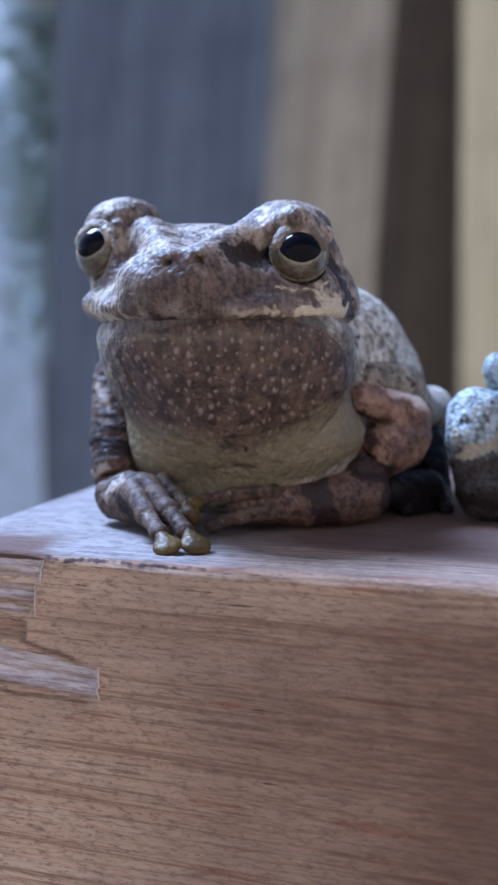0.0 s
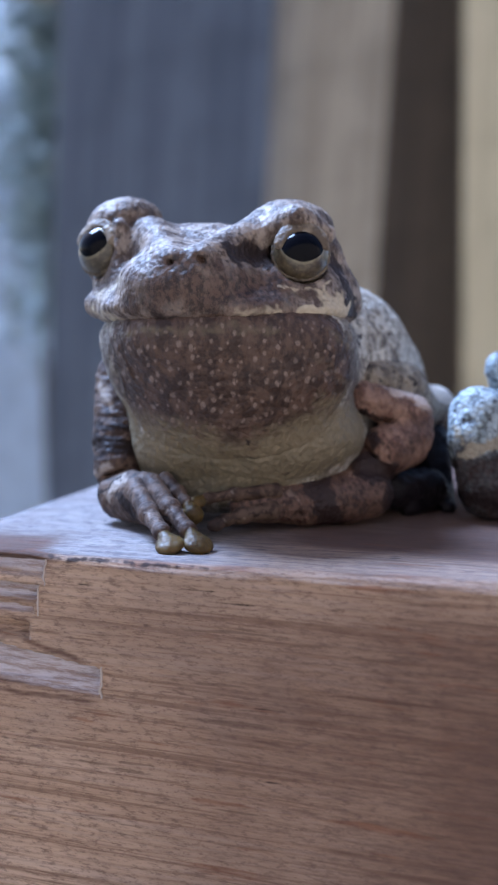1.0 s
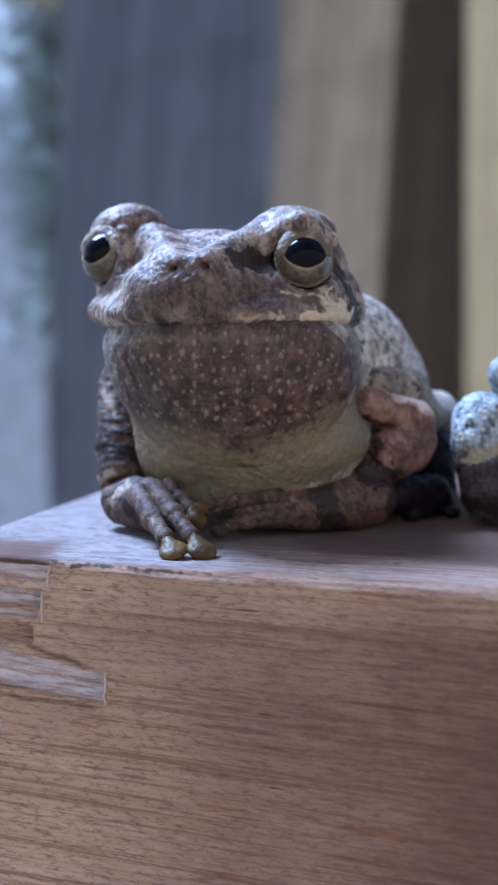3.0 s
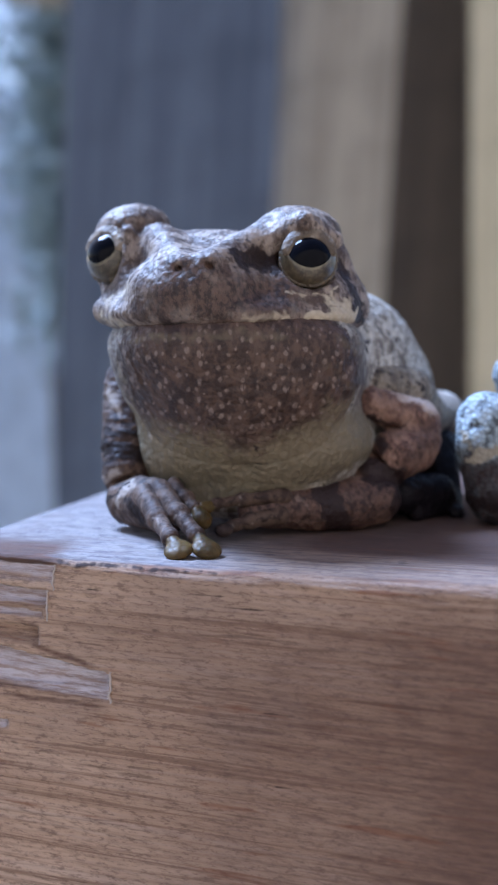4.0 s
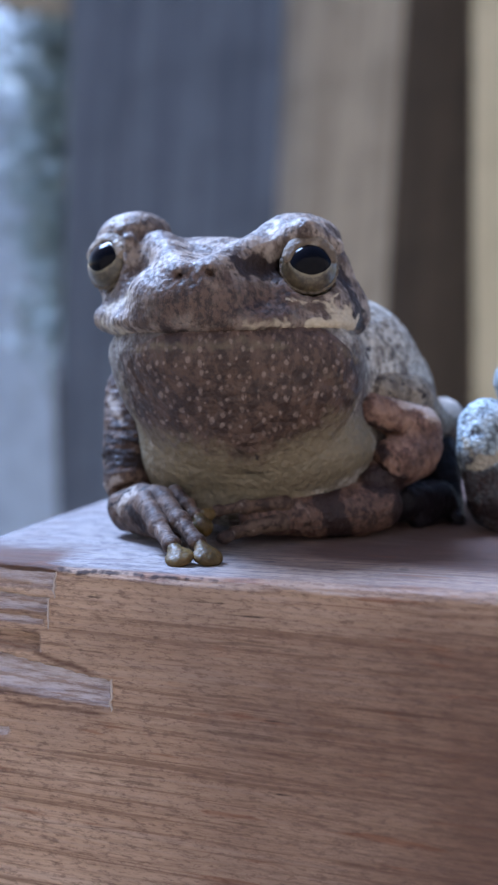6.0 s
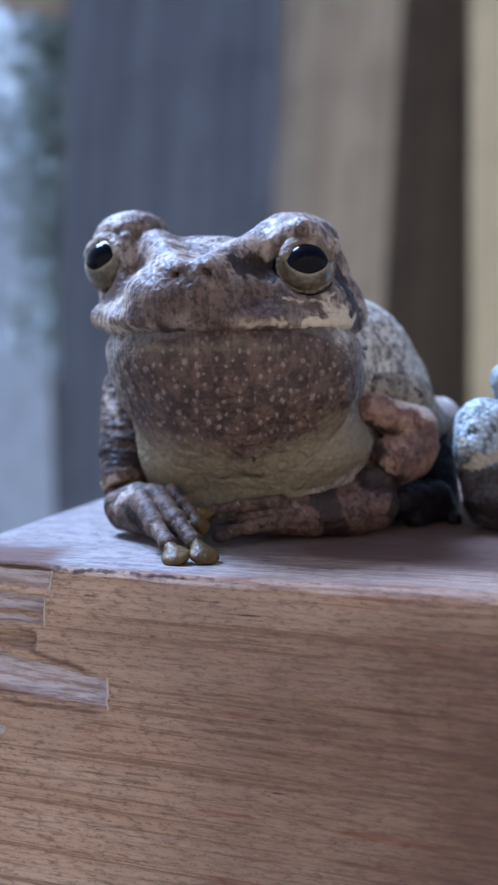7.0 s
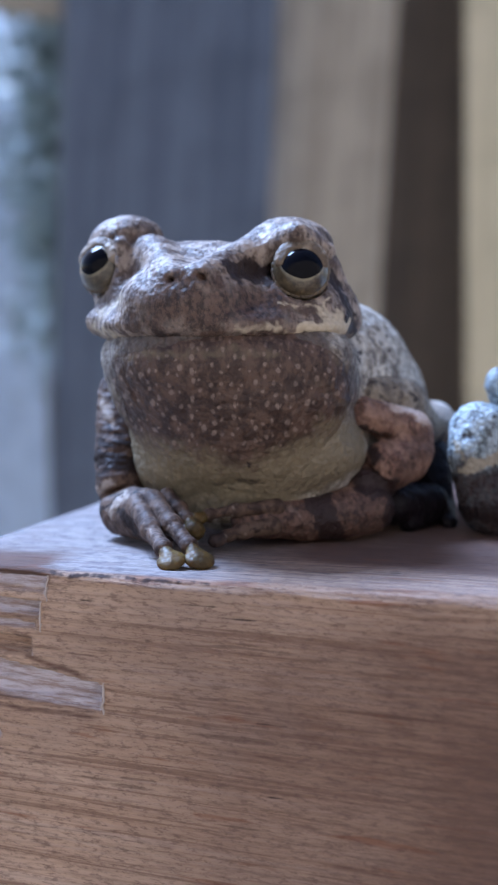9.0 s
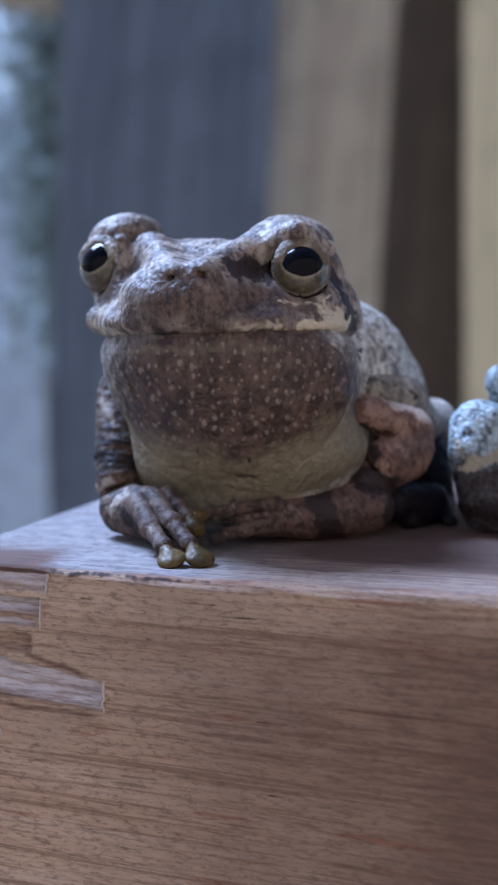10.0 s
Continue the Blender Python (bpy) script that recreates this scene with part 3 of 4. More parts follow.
# ---- frogs ----
def eye_ball(parent, origin, centre, radius, gaze, wide, high, iris_label):
    """A frog's eye: a gold-brown ball with a pale rim round a domed black pupil, lens-shaped, looking along gaze."""
    c, g = np.array(centre, float), Vector(gaze).normalized()
    side = g.cross(Vector((0, 0, 1))).normalized()
    up = side.cross(g)
    rings, seg = 40, 64

    def reach(a):
        return (abs(math.cos(a) / wide) ** 1.7 + abs(math.sin(a) / high) ** 1.7) ** (-1 / 1.7)
    for name in ("eye", "pupil"):
        verts, faces, rim = [], [], []
        for i in range(rings + 1):
            for j in range(seg):
                a = 2 * math.pi * j / seg
                if name == "eye":
                    th, k = math.pi * i / rings, radius
                else:
                    th = (i / rings) * reach(a) / radius
                    k = radius * 1.012 + 0.10 * math.cos(math.pi / 2 * i / rings) - (0.06 if i == rings else 0)
                d = g * math.cos(th) + (side * math.cos(a) + up * math.sin(a)) * math.sin(th)
                verts.append((c + k * np.array(d) - np.array(origin)) * MM)
                rim.append(max(0.0, 1 - abs(th * radius - reach(a) - 0.06) / 0.16))
        for i in range(rings):
            for j in range(seg):
                k = (j + 1) % seg
                faces.append((i * seg + j, (i + 1) * seg + j, (i + 1) * seg + k, i * seg + k))
        if name == "eye":
            ball_ob = link_mesh("eye", verts, faces, IRIS, parent, iris_label, {"rim": rim})
        else:
            link_mesh("pupil", verts, faces, PUPIL, ball_ob, "glossy black oval pupil")
    return ball_ob


def lid_arc(centre, radius, gaze, out, first, last, thick, n=14):
    """Rounded pieces along an arc on an eye, out millimetres from the gaze, between two angles: a lid's edge."""
    g = Vector(gaze).normalized()
    side = g.cross(Vector((0, 0, 1))).normalized()
    up = side.cross(g)
    pts = []
    for i in range(n + 1):
        a = radians(first + (last - first) * i / n)
        th = out / radius
        d = g * math.cos(th) + (side * math.cos(a) + up * math.sin(a)) * math.sin(th)
        pts.append(np.array(centre) + radius * np.array(d))
    wide = [thick * (0.55 + 0.45 * math.sin(math.pi * i / n)) if abs(last - first) < 350 else thick for i in range(n + 1)]
    return [limb(pts[i], pts[i + 1], wide[i], wide[i + 1]) for i in range(n)]


def brown_frog():
    O = (0.0, 8.0, 0.0)
    frog = new("frog")
    frog.location = Vector(O) * MM
    tagged(frog, "mottled brown tree frog with speckled throat sitting on a timber", "frog")
    Y = 18.0  # the head's turn

    # eyes
    er, el, ra = (4.85, 6.0, 22.75), (-11.5, 11.8, 23.35), 2.4
    gr, gl = (0.08, -0.89, 0.37), (-0.56, -0.74, 0.36)
    # head
    head = [
        ball((-2.0, 11.0, 20.0), (11.0, 7.6, 3.9), -Y),
        ball((-3.3, 11.0, 23.4), (7.0, 5.0, 2.4), -Y),
        ball((-4.3, 5.0, 20.8), (5.6, 5.4, 3.1), -Y, 8),
        ball((-1.8, 10.0, 18.5), (11.0, 7.4, 2.0), -Y),
        ball((-4.1, 5.2, 18.6), (7.6, 5.0, 1.75), -Y),
        limb((-12.5, 10.5, 18.8), (-8.3, 5.6, 18.2), 0.7, 1.1),
        ball((1.4, 13.0, 19.5), (9.2, 8.5, 4.6), -Y),
        ball((4.5, 10.4, 25.9), (3.2, 4.4, 1.85), -Y, 0, 6),
        ball((4.7, 11.0, 23.1), (3.5, 4.0, 3.6), -Y),
        ball((-10.0, 14.5, 26.2), (3.0, 4.0, 2.0), -Y, 0, -8),
        ball((-10.7, 14.5, 23.5), (3.2, 3.6, 3.4), -Y),
        limb((-10.2, 9.9, 25.4), (-10.4, 9.3, 21.6), 0.5, 0.5),
        limb((1.4, 8.5, 25.0), (-3.1, 1.2, 22.5), 1.3, 0.9),
        limb((-7.5, 10.5, 25.1), (-5.4, 1.6, 22.4), 1.2, 0.9),
        limb((2.2, 6.8, 24.7), (4.6, 5.9, 25.8), 0.75, 0.85), limb((4.6, 5.9, 25.8), (7.2, 7.2, 24.7), 0.85, 0.7),
        limb((7.7, 7.4, 18.6), (4.1, 5.2, 18.2), 0.8, 0.7),
        limb((7.6, 10.0, 23.2), (9.4, 10.0, 18.8), 0.9, 0.7),
    ]
    sockets = [ball(er, (2.46, 2.46, 2.46)), ball(el, (2.46, 2.46, 2.46)),
               ball(np.array(er) + 1.7 * np.array(gr) - (0, 0, 0.5), (2.2, 2.2, 2.3)), ball(np.array(el) + 2.0 * np.array(gl) - (0, 0, 0.5), (2.0, 2.1, 2.2))]
    nostrils = [ball((-3.1, 0.2, 22.3), (0.42, 0.8, 0.25), -Y, 0, 40), ball((-5.4, 0.6, 22.1), (0.25, 0.7, 0.2), -Y)]
    dist = flesh(head, 1.3, sockets + nostrils, 0.3)
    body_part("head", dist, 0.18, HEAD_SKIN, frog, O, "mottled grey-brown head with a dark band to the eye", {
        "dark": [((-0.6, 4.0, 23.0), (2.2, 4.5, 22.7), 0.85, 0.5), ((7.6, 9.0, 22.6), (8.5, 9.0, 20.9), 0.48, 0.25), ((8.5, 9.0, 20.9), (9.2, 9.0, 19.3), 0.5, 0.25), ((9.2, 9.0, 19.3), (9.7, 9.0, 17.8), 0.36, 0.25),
                 # the strokes along the mouth paint in the shade of its groove
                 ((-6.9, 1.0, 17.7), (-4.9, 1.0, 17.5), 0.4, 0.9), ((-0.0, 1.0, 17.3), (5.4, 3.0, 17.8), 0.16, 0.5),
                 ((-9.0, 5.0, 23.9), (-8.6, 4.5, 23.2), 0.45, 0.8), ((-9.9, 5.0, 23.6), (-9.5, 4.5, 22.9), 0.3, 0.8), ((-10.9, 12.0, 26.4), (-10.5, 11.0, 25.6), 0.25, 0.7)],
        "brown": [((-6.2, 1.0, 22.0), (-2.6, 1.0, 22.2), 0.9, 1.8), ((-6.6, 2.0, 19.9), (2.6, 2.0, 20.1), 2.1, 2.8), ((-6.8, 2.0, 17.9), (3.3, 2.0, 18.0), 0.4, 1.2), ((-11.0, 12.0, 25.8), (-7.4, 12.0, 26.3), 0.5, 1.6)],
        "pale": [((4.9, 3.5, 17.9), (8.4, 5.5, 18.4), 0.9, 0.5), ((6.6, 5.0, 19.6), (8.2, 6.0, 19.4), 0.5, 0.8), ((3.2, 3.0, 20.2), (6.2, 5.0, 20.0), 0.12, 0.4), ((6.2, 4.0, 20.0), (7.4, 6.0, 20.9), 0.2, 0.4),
                 # the wide pale patch on the left cheek puts the sky's light into the colour
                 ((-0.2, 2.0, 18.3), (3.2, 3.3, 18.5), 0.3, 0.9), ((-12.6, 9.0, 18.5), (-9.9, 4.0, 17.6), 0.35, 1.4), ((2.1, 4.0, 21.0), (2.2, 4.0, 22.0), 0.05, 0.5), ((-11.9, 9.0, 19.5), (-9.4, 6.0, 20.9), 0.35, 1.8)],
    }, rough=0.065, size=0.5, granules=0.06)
    # lids
    for c, g, top in ((er, gr, 0.34), (el, gl, 0.30)):
        body_part("eyelid", flesh(lid_arc(c, ra - 0.04, g, 3.1, 0, 360, 0.15, 24), 0.25), 0.1, LID_SKIN, frog, O,
                  "wrinkled dark rim round the eye", rough=0.06, size=0.5)
        body_part("upper_eyelid", flesh(lid_arc(c, ra - 0.08, g, 1.82, 2, 178, top) + lid_arc(c, ra + 0.05, g, 2.35, 5, 175, top + 0.1), 0.3), 0.11,
                  BROW_SKIN, frog, O, "wrinkled tan lid over the eye",
                  # pale dab paints the lid's highlight, dark stroke the shade of its crease
                  {"pale": [((c[0] + 0.2, c[1] - 2, c[2] + 2.1), (c[0] + 1.3, c[1] - 2, c[2] + 1.8), 0.2, 0.6)],
                   "dark": [((c[0] - 1.6, c[1] - 2, c[2] + 2.2), (c[0] + 0.2, c[1] - 2, c[2] + 2.9), 0.05, 0.4)]}, rough=0.06, size=0.5)
    eye_ball(frog, O, er, ra, gr, 1.92, 1.42, "gold-brown veined iris")
    eye_ball(frog, O, el, ra, gl, 1.75, 1.4, "gold-brown veined iris")

    # trunk, with the lower jaw and the chest
    trunk_shapes = [
        ball((-1.2, 9.7, 15.8), (11.2, 7.9, 4.9), -Y),
        ball((-3.8, 5.2, 16.2), (6.9, 4.95, 4.0), -Y),
        ball((-0.7, 10.2, 12.8), (10.5, 8.4, 5.0), -15),
        ball((-0.0, 12.0, 9.7), (9.2, 8.6, 4.8), -12),
        ball((1.0, 13.0, 6.8), (8.4, 8.0, 4.0), -10),
        ball((5.0, 14.0, 14.3), (5.6, 8.4, 5.6), -20),
        ball((6.0, 13.0, 7.5), (5.2, 7.0, 3.3), -8),
        ball((1.5, 14.0, 3.8), (7.5, 7.0, 2.6), -8),
        ball((-5.0, 14.0, 6.9), (4.4, 6.2, 4.8), -8),
        ball((-1.1, 12.5, 2.6), (5.2, 5.0, 1.7), -8),
        ball((6.9, 26.0, 10.8), (10.5, 17.5, 9.6), -26, -4),
        ball((9.0, 21.0, 13.5), (6.5, 9.0, 7.5), -28),
    ]
    trunk = flesh(trunk_shapes, 2.0, [ball((-0.4, 4.4, 5.4), (1.5, 1.1, 0.7))], 0.8)
    region = ball((-1.0, 5.0, 12.8), (12.4, 10.0, 8.6), -14)

    def hull(p):
        return trunk(p) + 0.55 * np.clip((-region(p) - 1.6) / 2.2, 0, 1)
    hull.lo, hull.hi = trunk.lo, trunk.hi
    body_part("trunk", hull, 0.24, BACK_SKIN, frog, O, "grey flecked back with a cream belly", {
        "pale": [((-7.2, 7.0, 5.4), (1.8, 6.0, 5.0), 3.2, 3.0), ((1.9, 7.0, 5.3), (8.6, 6.0, 8.0), 2.9, 3.0), ((7.7, 6.0, 9.0), (8.8, 7.0, 9.8), 0.8, 1.8), ((-10.2, 8.0, 9.6), (-8.1, 7.0, 6.0), 1.3, 1.6)],
        "dark": [((10.4, 14.0, 15.7), (10.5, 14.0, 16.3), 0.35, 0.4), ((0.7, 5.0, 7.4), (0.7, 5.0, 7.6), 0.12, 0.5)],
        "brown": [((-6.5, 4.0, 15.1), (3.6, 4.0, 15.1), 4.6, 2.0), ((-6.9, 4.0, 10.8), (5.5, 4.0, 10.3), 2.3, 2.4), ((8.8, 7.0, 16.6), (10.2, 8.0, 10.4), 0.9, 1.6), ((-11.5, 8.0, 16.4), (-11.0, 8.0, 12.0), 0.8, 1.6), ((-1.8, 6.0, 5.2), (2.0, 6.0, 5.4), 0.8, 2.4)],
    }, rough=0.10, size=0.9, granules=0.10)

    # throat: a pad of skin over the jaw and the upper chest that thins out to nothing at its rim
    def sac(p):
        b = region(p)
        rim = np.clip(1.0 + (b + 0.3) / 2.4, 0, 1)
        a = trunk(p) - 0.06 + 0.5 * rim * rim
        return np.maximum(a, b)
    sac.lo, sac.hi = region.lo, region.hi
    throat = body_part("throat", sac, 0.2, THROAT_SKIN, frog, O, "dark brown throat with pale speckles", {
        "pale": [((-8.8, 4.0, 7.2), (-3.0, 4.0, 6.2), 2.5, 5.0), ((-3.0, 4.0, 5.6), (2.7, 4.0, 5.2), 2.3, 5.0), ((2.7, 4.0, 5.9), (9.4, 4.0, 8.6), 2.9, 4.6), ((8.9, 6.0, 16.2), (9.7, 7.0, 12.7), 0.1, 2.6), ((-9.8, 2.0, 16.5), (2.8, 2.0, 16.7), 0.25, 2.2), ((7.0, 5.0, 16.6), (9.0, 5.0, 15.4), 0.2, 2.2), ((6.6, 5.0, 11.0), (8.8, 5.0, 9.6), 0.7, 3.0), ((7.6, 5.0, 8.9), (9.4, 6.0, 11.4), 1.0, 3.4), ((6.0, 5.0, 14.6), (9.0, 6.0, 12.0), 0.1, 4.0), ((-10.6, 6.0, 12.2), (-9.0, 6.0, 9.0), 0.3, 1.6), ((-11.4, 6.0, 15.8), (-10.6, 6.0, 12.0), 0.35, 1.8)],
        "dark": [((-0.0, 4.0, 12.6), (5.4, 4.0, 14.5), 0.1, 7.0), ((-6.5, 4.0, 11.4), (-5.1, 4.0, 12.4), 0.02, 4.0), ((0.8, 4.0, 7.3), (0.7, 4.0, 7.6), 0.1, 0.4), ((-2.0, 4.0, 5.6), (1.4, 4.0, 5.8), 0.2, 2.6)],
        "dots": [((-7.4, 4.0, 12.9), (8.2, 4.0, 13.3), 4.6, 3.0)],
    }, rough=0.09, size=0.9, folds=(-7.5, 9.0, 0.7), granules=0.08)

    # forelegs
    def foreleg(shapes, k, marks, label, hide, cuts=(), wrinkles=None):
        return body_part("foreleg", flesh(shapes, k, cuts, 0.35), 0.16, hide, frog, O, label, marks, rough=0.08, size=0.8, granules=0.07, wrinkles=wrinkles)

    def toe(parent_ob, pts, radii, pad, pad_r, turn=(0, 0, 0), label="brown finger with pale knuckles", pad_skin=TOE_SKIN, pad_label="round yellowish toe pad"):
        shapes = [limb(pts[i], pts[i + 1], radii[i], radii[i + 1]) for i in range(len(pts) - 1)]
        shapes += [ball(pts[i], (radii[i] * 1.1,) * 3) for i in range(1, len(pts))]
        finger = body_part("finger", flesh(shapes, 0.45), 0.11, HAND_SKIN, parent_ob, O, label,
                           {"pale": [(p, p, 0.25, 0.7) for p in pts[1:]],
                            "dark": [(np.array(p) * 0.6 + np.array(q) * 0.4, np.array(p) * 0.4 + np.array(q) * 0.6, 0.15, 0.7) for p, q in zip(pts, pts[1:])]},
                           rough=0.025, size=0.5)
        body_part("toe_pad", flesh([ball(pad, pad_r, *turn), limb(pts[-1], pad, radii[-1] * 0.95, pad_r[2] * 0.9)], 0.4), 0.1, pad_skin,
                  finger, O, pad_label, rough=0.02, size=0.6)

    left = foreleg([
        limb((-11.3, 17.0, 12.4), (-10.7, 14.0, 7.0), 1.8, 2.35),
        limb((-10.7, 14.0, 7.0), (-10.6, 12.6, 4.6), 2.35, 2.3),
        limb((-10.1, 10.4, 2.5), (-8.0, 7.2, 2.6), 2.2, 2.2),
        limb((-8.0, 7.2, 2.6), (-6.6, 4.4, 2.0), 2.15, 1.6),
    ], 0.25, {
        "dark": [((-12.9, 12.0, 5.4), (-9.0, 12.0, 6.6), 0.3, 0.5), ((-12.4, 10.0, 2.6), (-10.2, 8.0, 4.3), 0.22, 0.3), ((-12.9, 12.0, 7.0), (-8.6, 12.0, 6.4), 0.8, 0.8),
                 ((-12.6, 13.0, 8.4), (-9.4, 13.0, 7.9), 0.3, 0.5), ((-8.6, 4.0, 4.4), (-7.4, 4.0, 2.4), 0.7, 0.7),
                 ((-9.8, 4.0, 3.0), (-8.9, 4.0, 1.5), 0.55, 0.6), ((-12.2, 13.0, 9.6), (-10.4, 13.0, 9.2), 0.15, 0.5)],
        "pale": [((-12.4, 12.0, 4.0), (-11.2, 10.0, 4.9), 0.3, 0.5), ((-11.2, 8.0, 2.6), (-10.0, 7.0, 4.3), 0.5, 0.8),
                 ((-12.3, 15.0, 11.7), (-11.5, 15.0, 9.9), 0.5, 1.2)],
    }, "dark banded brown foreleg", HAND_SKIN, [ball((-11.3, 9.3, 4.15), (2.2, 2.0, 0.22), 0, 0, -22)], wrinkles=(0.12, (0.5, 0.5, 2.4)))
    toe(left, [(-8.6, 6.0, 3.6), (-7.2, 1.6, 2.2), (-6.0, -1.6, 1.25)], (1.0, 0.75, 0.62), (-5.3, -3.2, 0.55), (1.15, 1.15, 0.52), (0, 22, -10))
    toe(left, [(-7.3, 6.0, 4.0), (-5.5, 1.6, 2.6), (-4.0, -1.4, 1.4)], (0.95, 0.72, 0.6), (-3.15, -3.0, 0.6), (1.2, 1.15, 0.56), (0, 22, 10))
    toe(left, [(-6.2, 7.0, 4.3), (-5.0, 5.0, 3.4), (-4.3, 3.6, 2.8)], (0.65, 0.5, 0.45), (-3.7, 2.4, 2.0), (0.8, 0.7, 0.75))

    right = foreleg([
        limb((10.6, 12.6, 10.9), (15.2, 14.2, 9.2), 1.5, 1.95),
        limb((15.3, 14.2, 8.9), (15.2, 14.0, 7.4), 1.95, 2.1),
        limb((14.6, 13.4, 6.9), (12.9, 12.0, 6.3), 2.35, 2.25),
        limb((12.0, 12.4, 5.0), (11.0, 11.8, 4.4), 2.0, 2.0),
        limb((11.2, 10.8, 2.6), (9.2, 9.8, 2.4), 2.2, 2.2),
        limb((9.2, 9.8, 2.3), (5.6, 8.4, 2.2), 2.2, 2.0),
        limb((5.6, 8.4, 2.2), (2.0, 6.8, 2.3), 1.95, 1.55),
        limb((2.3, 6.8, 2.1), (0.2, 6.0, 2.1), 1.5, 1.1),
    ], 0.3, {
        "dark": [((6.3, 7.0, 4.6), (7.7, 7.0, 0.4), 1.15, 0.4), ((10.2, 10.0, 5.4), (12.6, 10.0, 4.6), 1.1, 0.9),
                 # thin stroke under the upper arm paints in the shade of the elbow fold
                 ((10.9, 11.0, 9.0), (13.2, 11.5, 8.9), 0.22, 0.4), ((10.4, 10.0, 9.6), (11.4, 10.0, 7.2), 0.5, 0.9), ((13.6, 10.0, 3.4), (13.4, 10.0, 0.7), 1.0, 1.0)],
        # long pale stroke paints the sheen on the upper arm's top edge
        "pale": [((12.8, 12.0, 12.3), (16.9, 12.0, 10.0), 0.55, 0.8), ((3.6, 7.0, 3.9), (4.8, 7.0, 2.6), 0.1, 1.0)],
        "brown": [((1.0, 7.0, 2.2), (13.0, 9.0, 2.6), 1.9, 1.8), ((15.9, 9.0, 8.4), (14.2, 9.0, 6.0), 0.7, 1.6)],
    }, "reddish brown folded foreleg", ARM_SKIN, [ball((11.8, 10.4, 8.95), (1.9, 3.0, 0.22), 0, 0, 6), ball((10.8, 9.8, 6.7), (1.6, 2.2, 0.2), 0, 0, 40)])
    toe(right, [(3.0, 6.2, 3.4), (-0.4, 5.0, 3.3), (-2.6, 4.0, 3.1)], (0.75, 0.46, 0.4), (-3.5, 3.6, 2.8), (0.62, 0.5, 0.5), (0, 0, 0), "slender brown finger", TOE_SKIN, "small yellowish toe pad")
    toe(right, [(2.6, 5.7, 1.9), (0.2, 4.6, 1.6), (-1.2, 4.0, 1.3)], (0.9, 0.55, 0.45), (-2.0, 3.4, 1.0), (0.7, 0.55, 0.5), (0, 0, 0), "dark brown finger", LEG_SKIN, "small brown toe pad")

    # hind legs
    hind = body_part("hind_leg", flesh([
        limb((10.9, 14.6, 12.5), (14.8, 17.2, 11.5), 1.95, 2.2),
        limb((14.8, 17.2, 11.5), (16.3, 19.0, 9.5), 2.2, 2.1),
        limb((16.3, 20.0, 9.5), (19.1, 26.0, 9.1), 2.0, 2.1),
    ], 0.5), 0.18, HIND_SKIN, frog, O, "olive-brown folded hind leg with a dark ridge", {
        "dark": [((10.7, 14.0, 13.6), (14.4, 17.0, 13.0), 0.25, 0.5), ((14.5, 17.0, 12.9), (16.9, 18.0, 9.2), 0.2, 0.6),
                 ((15.3, 17.0, 12.4), (15.6, 17.0, 11.9), 0.3, 0.3)],
        "pale": [((10.7, 16.0, 14.5), (14.8, 17.5, 13.7), 0.16, 0.3), ((18.3, 27.0, 11.0), (20.6, 27.0, 9.9), 1.1, 0.5)],
    }, rough=0.1, granules=0.08)
    # contact shade beside the folded legs is put into the foot's dark skin
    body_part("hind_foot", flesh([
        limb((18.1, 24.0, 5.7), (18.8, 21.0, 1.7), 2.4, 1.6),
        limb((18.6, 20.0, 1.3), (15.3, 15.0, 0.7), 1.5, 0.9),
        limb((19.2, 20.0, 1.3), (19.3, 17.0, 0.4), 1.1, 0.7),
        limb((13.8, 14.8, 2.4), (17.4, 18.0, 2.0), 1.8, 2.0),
    ], 0.4), 0.18, FOOT_SKIN, hind, O, "wet hind foot, coloured very dark for the shade round it", {
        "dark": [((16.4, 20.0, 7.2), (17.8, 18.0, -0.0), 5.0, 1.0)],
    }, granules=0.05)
    body_part("hind_leg", flesh([
        limb((-4, 34, 7), (-9, 26, 6.5), 4.0, 2.6),
        limb((-9, 26, 4.0), (-4, 32, 2.5), 2.2, 1.6),
        limb((-4, 32, 2.0), (-7, 25, 1.2), 1.3, 1.1),
    ], 0.6), 0.3, LEG_SKIN, frog, O, "brown folded hind leg tucked behind the body")
    return throat


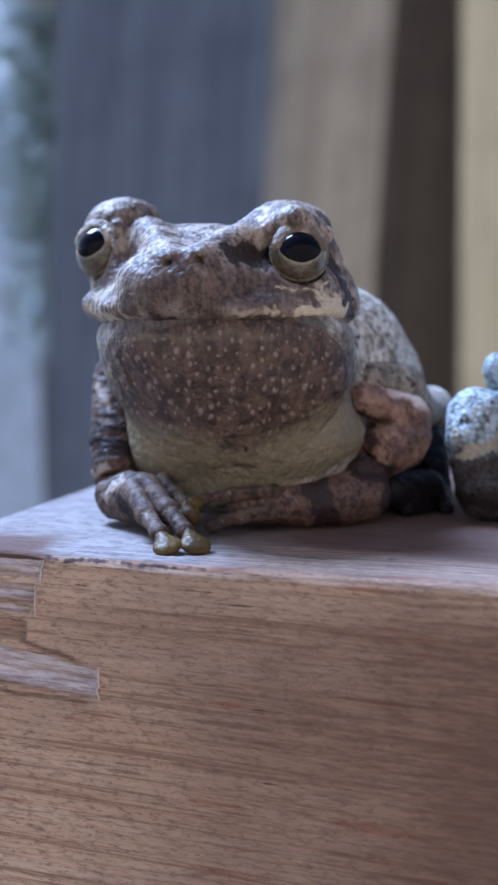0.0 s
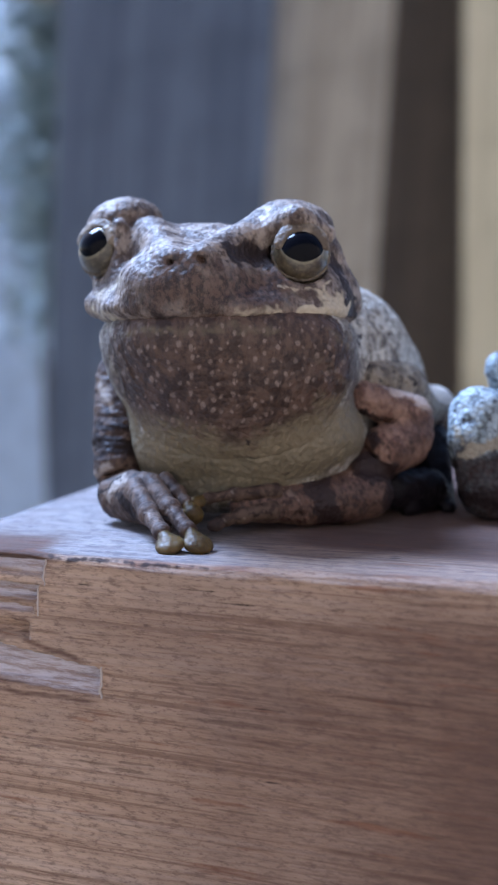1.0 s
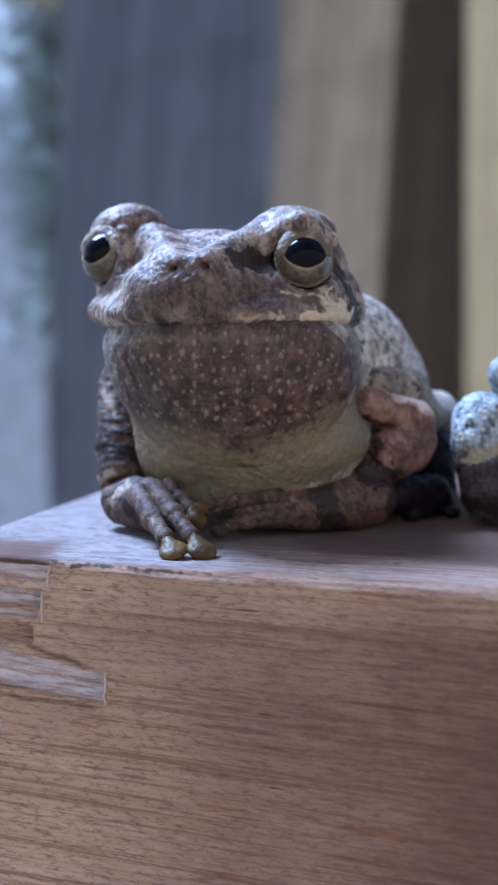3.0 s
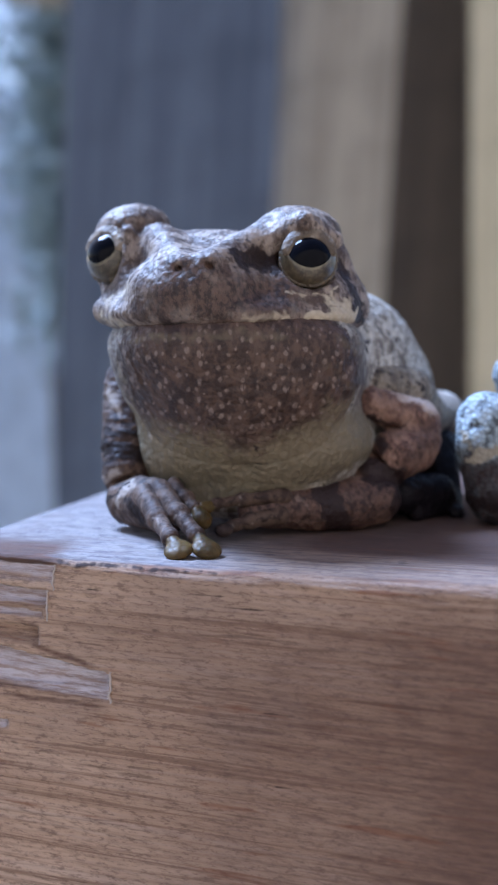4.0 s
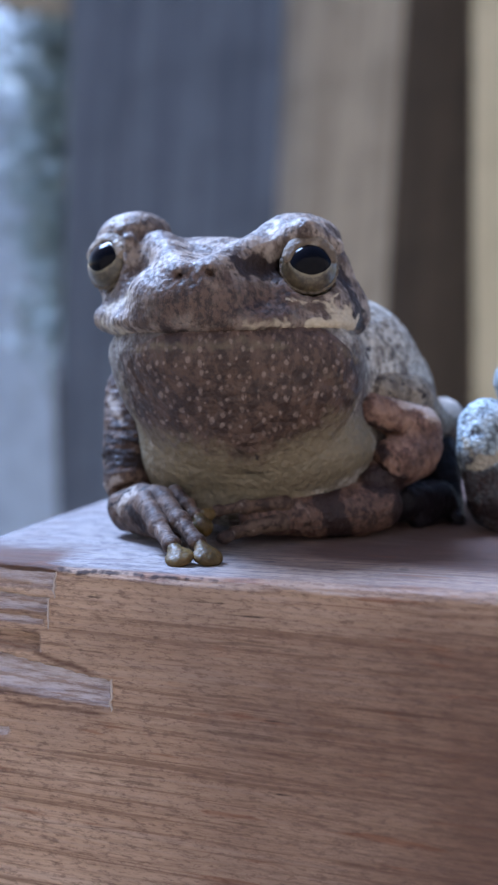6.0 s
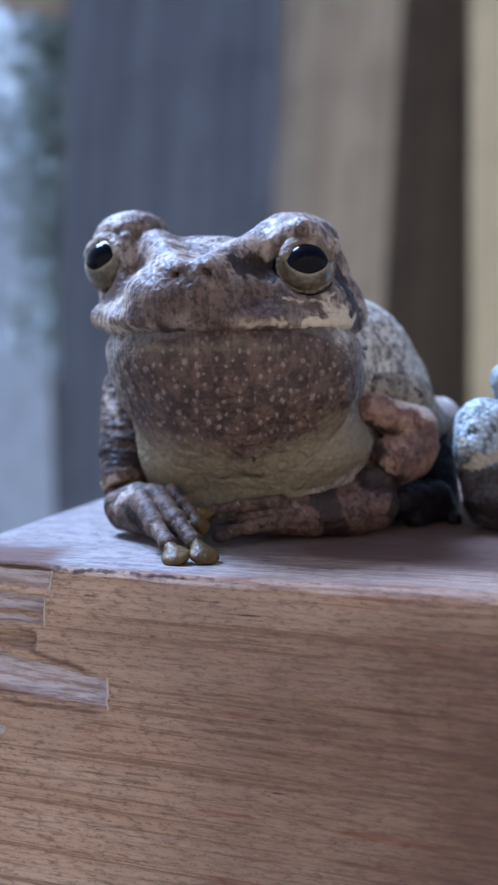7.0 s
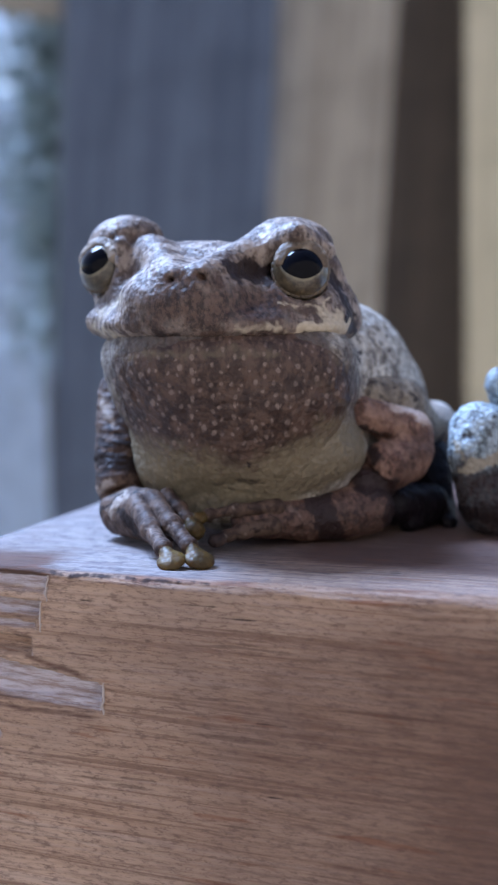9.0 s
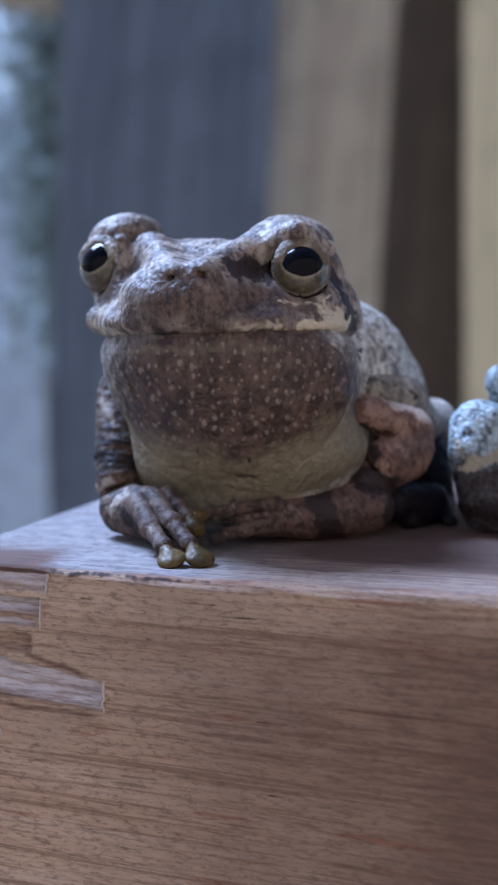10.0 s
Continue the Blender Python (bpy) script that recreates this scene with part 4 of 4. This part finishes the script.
def grey_frog():
    O = (26.0, 14.0, 0.0)
    frog = new("frog")
    frog.location = Vector(O) * MM
    tagged(frog, "pale blue-grey speckled tree frog beside the brown one", "frog")
    body_part("trunk", flesh([
        ball((38.5, 24.0, 9.0), (11.0, 15.0, 9.0), 20),
        ball((39.5, 14.0, 10.5), (8.0, 8.0, 7.5), 20),
    ], 3.0), 0.35, PALE_FROG, frog, O, "blue-grey flecked back", {"pale": [((31, 10, 3), (31, 25, 3), 3.5, 2.0)]})
    body_part("head", flesh([
        ball((41.5, 4.0, 16.0), (9.0, 8.5, 5.0), 20), ball((37.0, 2.0, 19.5), (2.6, 2.6, 2.2)),
        ball((47.0, 4.0, 19.5), (2.6, 2.6, 2.2))], 1.5), 0.3, PALE_FROG, frog, O, "blue-grey head")
    body_part("hind_leg", flesh([
        limb((21.4, 14.0, 8.9), (25.3, 18.0, 8.2), 2.6, 3.0),
        limb((21.2, 14.0, 9.3), (20.8, 13.0, 7.6), 2.4, 2.3),
        limb((20.9, 13.0, 6.8), (21.8, 13.0, 3.0), 2.3, 2.4),
        limb((22.1, 13.0, 2.1), (24.6, 12.0, 1.9), 2.1, 1.9),
    ], 0.8), 0.2, PALE_FROG, frog, O, "speckled blue-grey knee, brown below", {
        "pale": [((20.0, 10.5, 6.2), (24.0, 10.0, 7.7), 0.6, 0.6), ((18.9, 12.0, 8.2), (19.4, 11.0, 6.8), 0.3, 0.8)],
        "brown": [((19.0, 10.5, 2.2), (24.4, 10.0, 3.4), 3.3, 0.6), ((19.5, 13.0, 6.8), (19.9, 13.0, 2.8), 0.6, 0.8)],
        # low dark stroke paints contact shade where the leg meets the rail
        "dark": [((20.1, 10.5, 2.1), (23.9, 10.0, 2.0), 0.8, 1.2)]})
    body_part("thigh", flesh([limb((24.5, 20.0, 13.1), (27.4, 22.0, 9.2), 1.6, 3.0)], 0.5), 0.25, PALE_FROG, frog, O, "teal-grey raised thigh")
    body_part("foreleg", flesh([limb((36, 4, 12), (41, -1, 5), 2.2, 1.8), limb((41, -1, 4), (36, -5, 1.2), 1.7, 1.1)], 0.5),
              0.3, PALE_FROG, frog, O, "blue-grey foreleg")


THROAT = brown_frog()
grey_frog()


# ---- what moves ----
def motions():
    """The throat pulses: the sac slides down and up by under a millimetre, several times in two seconds."""
    beats = [(0.0, 14), (0.1, 5), (0.2, 0), (0.3, 8), (0.4, 14), (0.5, 2), (0.6, 1), (0.7, 8), (0.8, 13), (0.9, 10), (1.0, 3),
             (1.15, 1), (1.3, 14), (1.4, 6), (1.5, 16), (1.7, 1), (1.85, 14), (2.0, 1), (2.2, 14), (2.5, -2), (2.7, 12),
             (2.9, 1), (3.1, 14), (3.3, 1), (3.5, 14), (3.7, 1), (3.85, 13), (4.0, 4), (4.2, 14), (4.35, 1), (4.5, 12), (4.7, 1),
             (4.85, 14), (5.0, 4), (5.2, 14), (5.35, 1), (5.5, 16), (5.7, 2), (5.9, 14), (6.1, 1), (6.3, 14), (6.5, 1), (6.7, 3),
             (7.0, 13), (7.2, 1), (7.35, 14), (7.5, 6), (7.65, 14), (7.8, 12), (8.0, 2), (8.2, 12), (8.35, 1), (8.5, 15), (8.7, 1),
             (9.0, 15), (9.2, 1), (9.35, 4), (9.5, 16), (9.7, 1), (9.85, 12), (10.0, 10)]
    rows = []
    for t, down in beats:
        s = (8 - down) * 0.046 * MM
        rows.append((t, pose(0, -0.3 * s, s, 0, 0, 0)))
    walk(THROAT, rows)


motions()
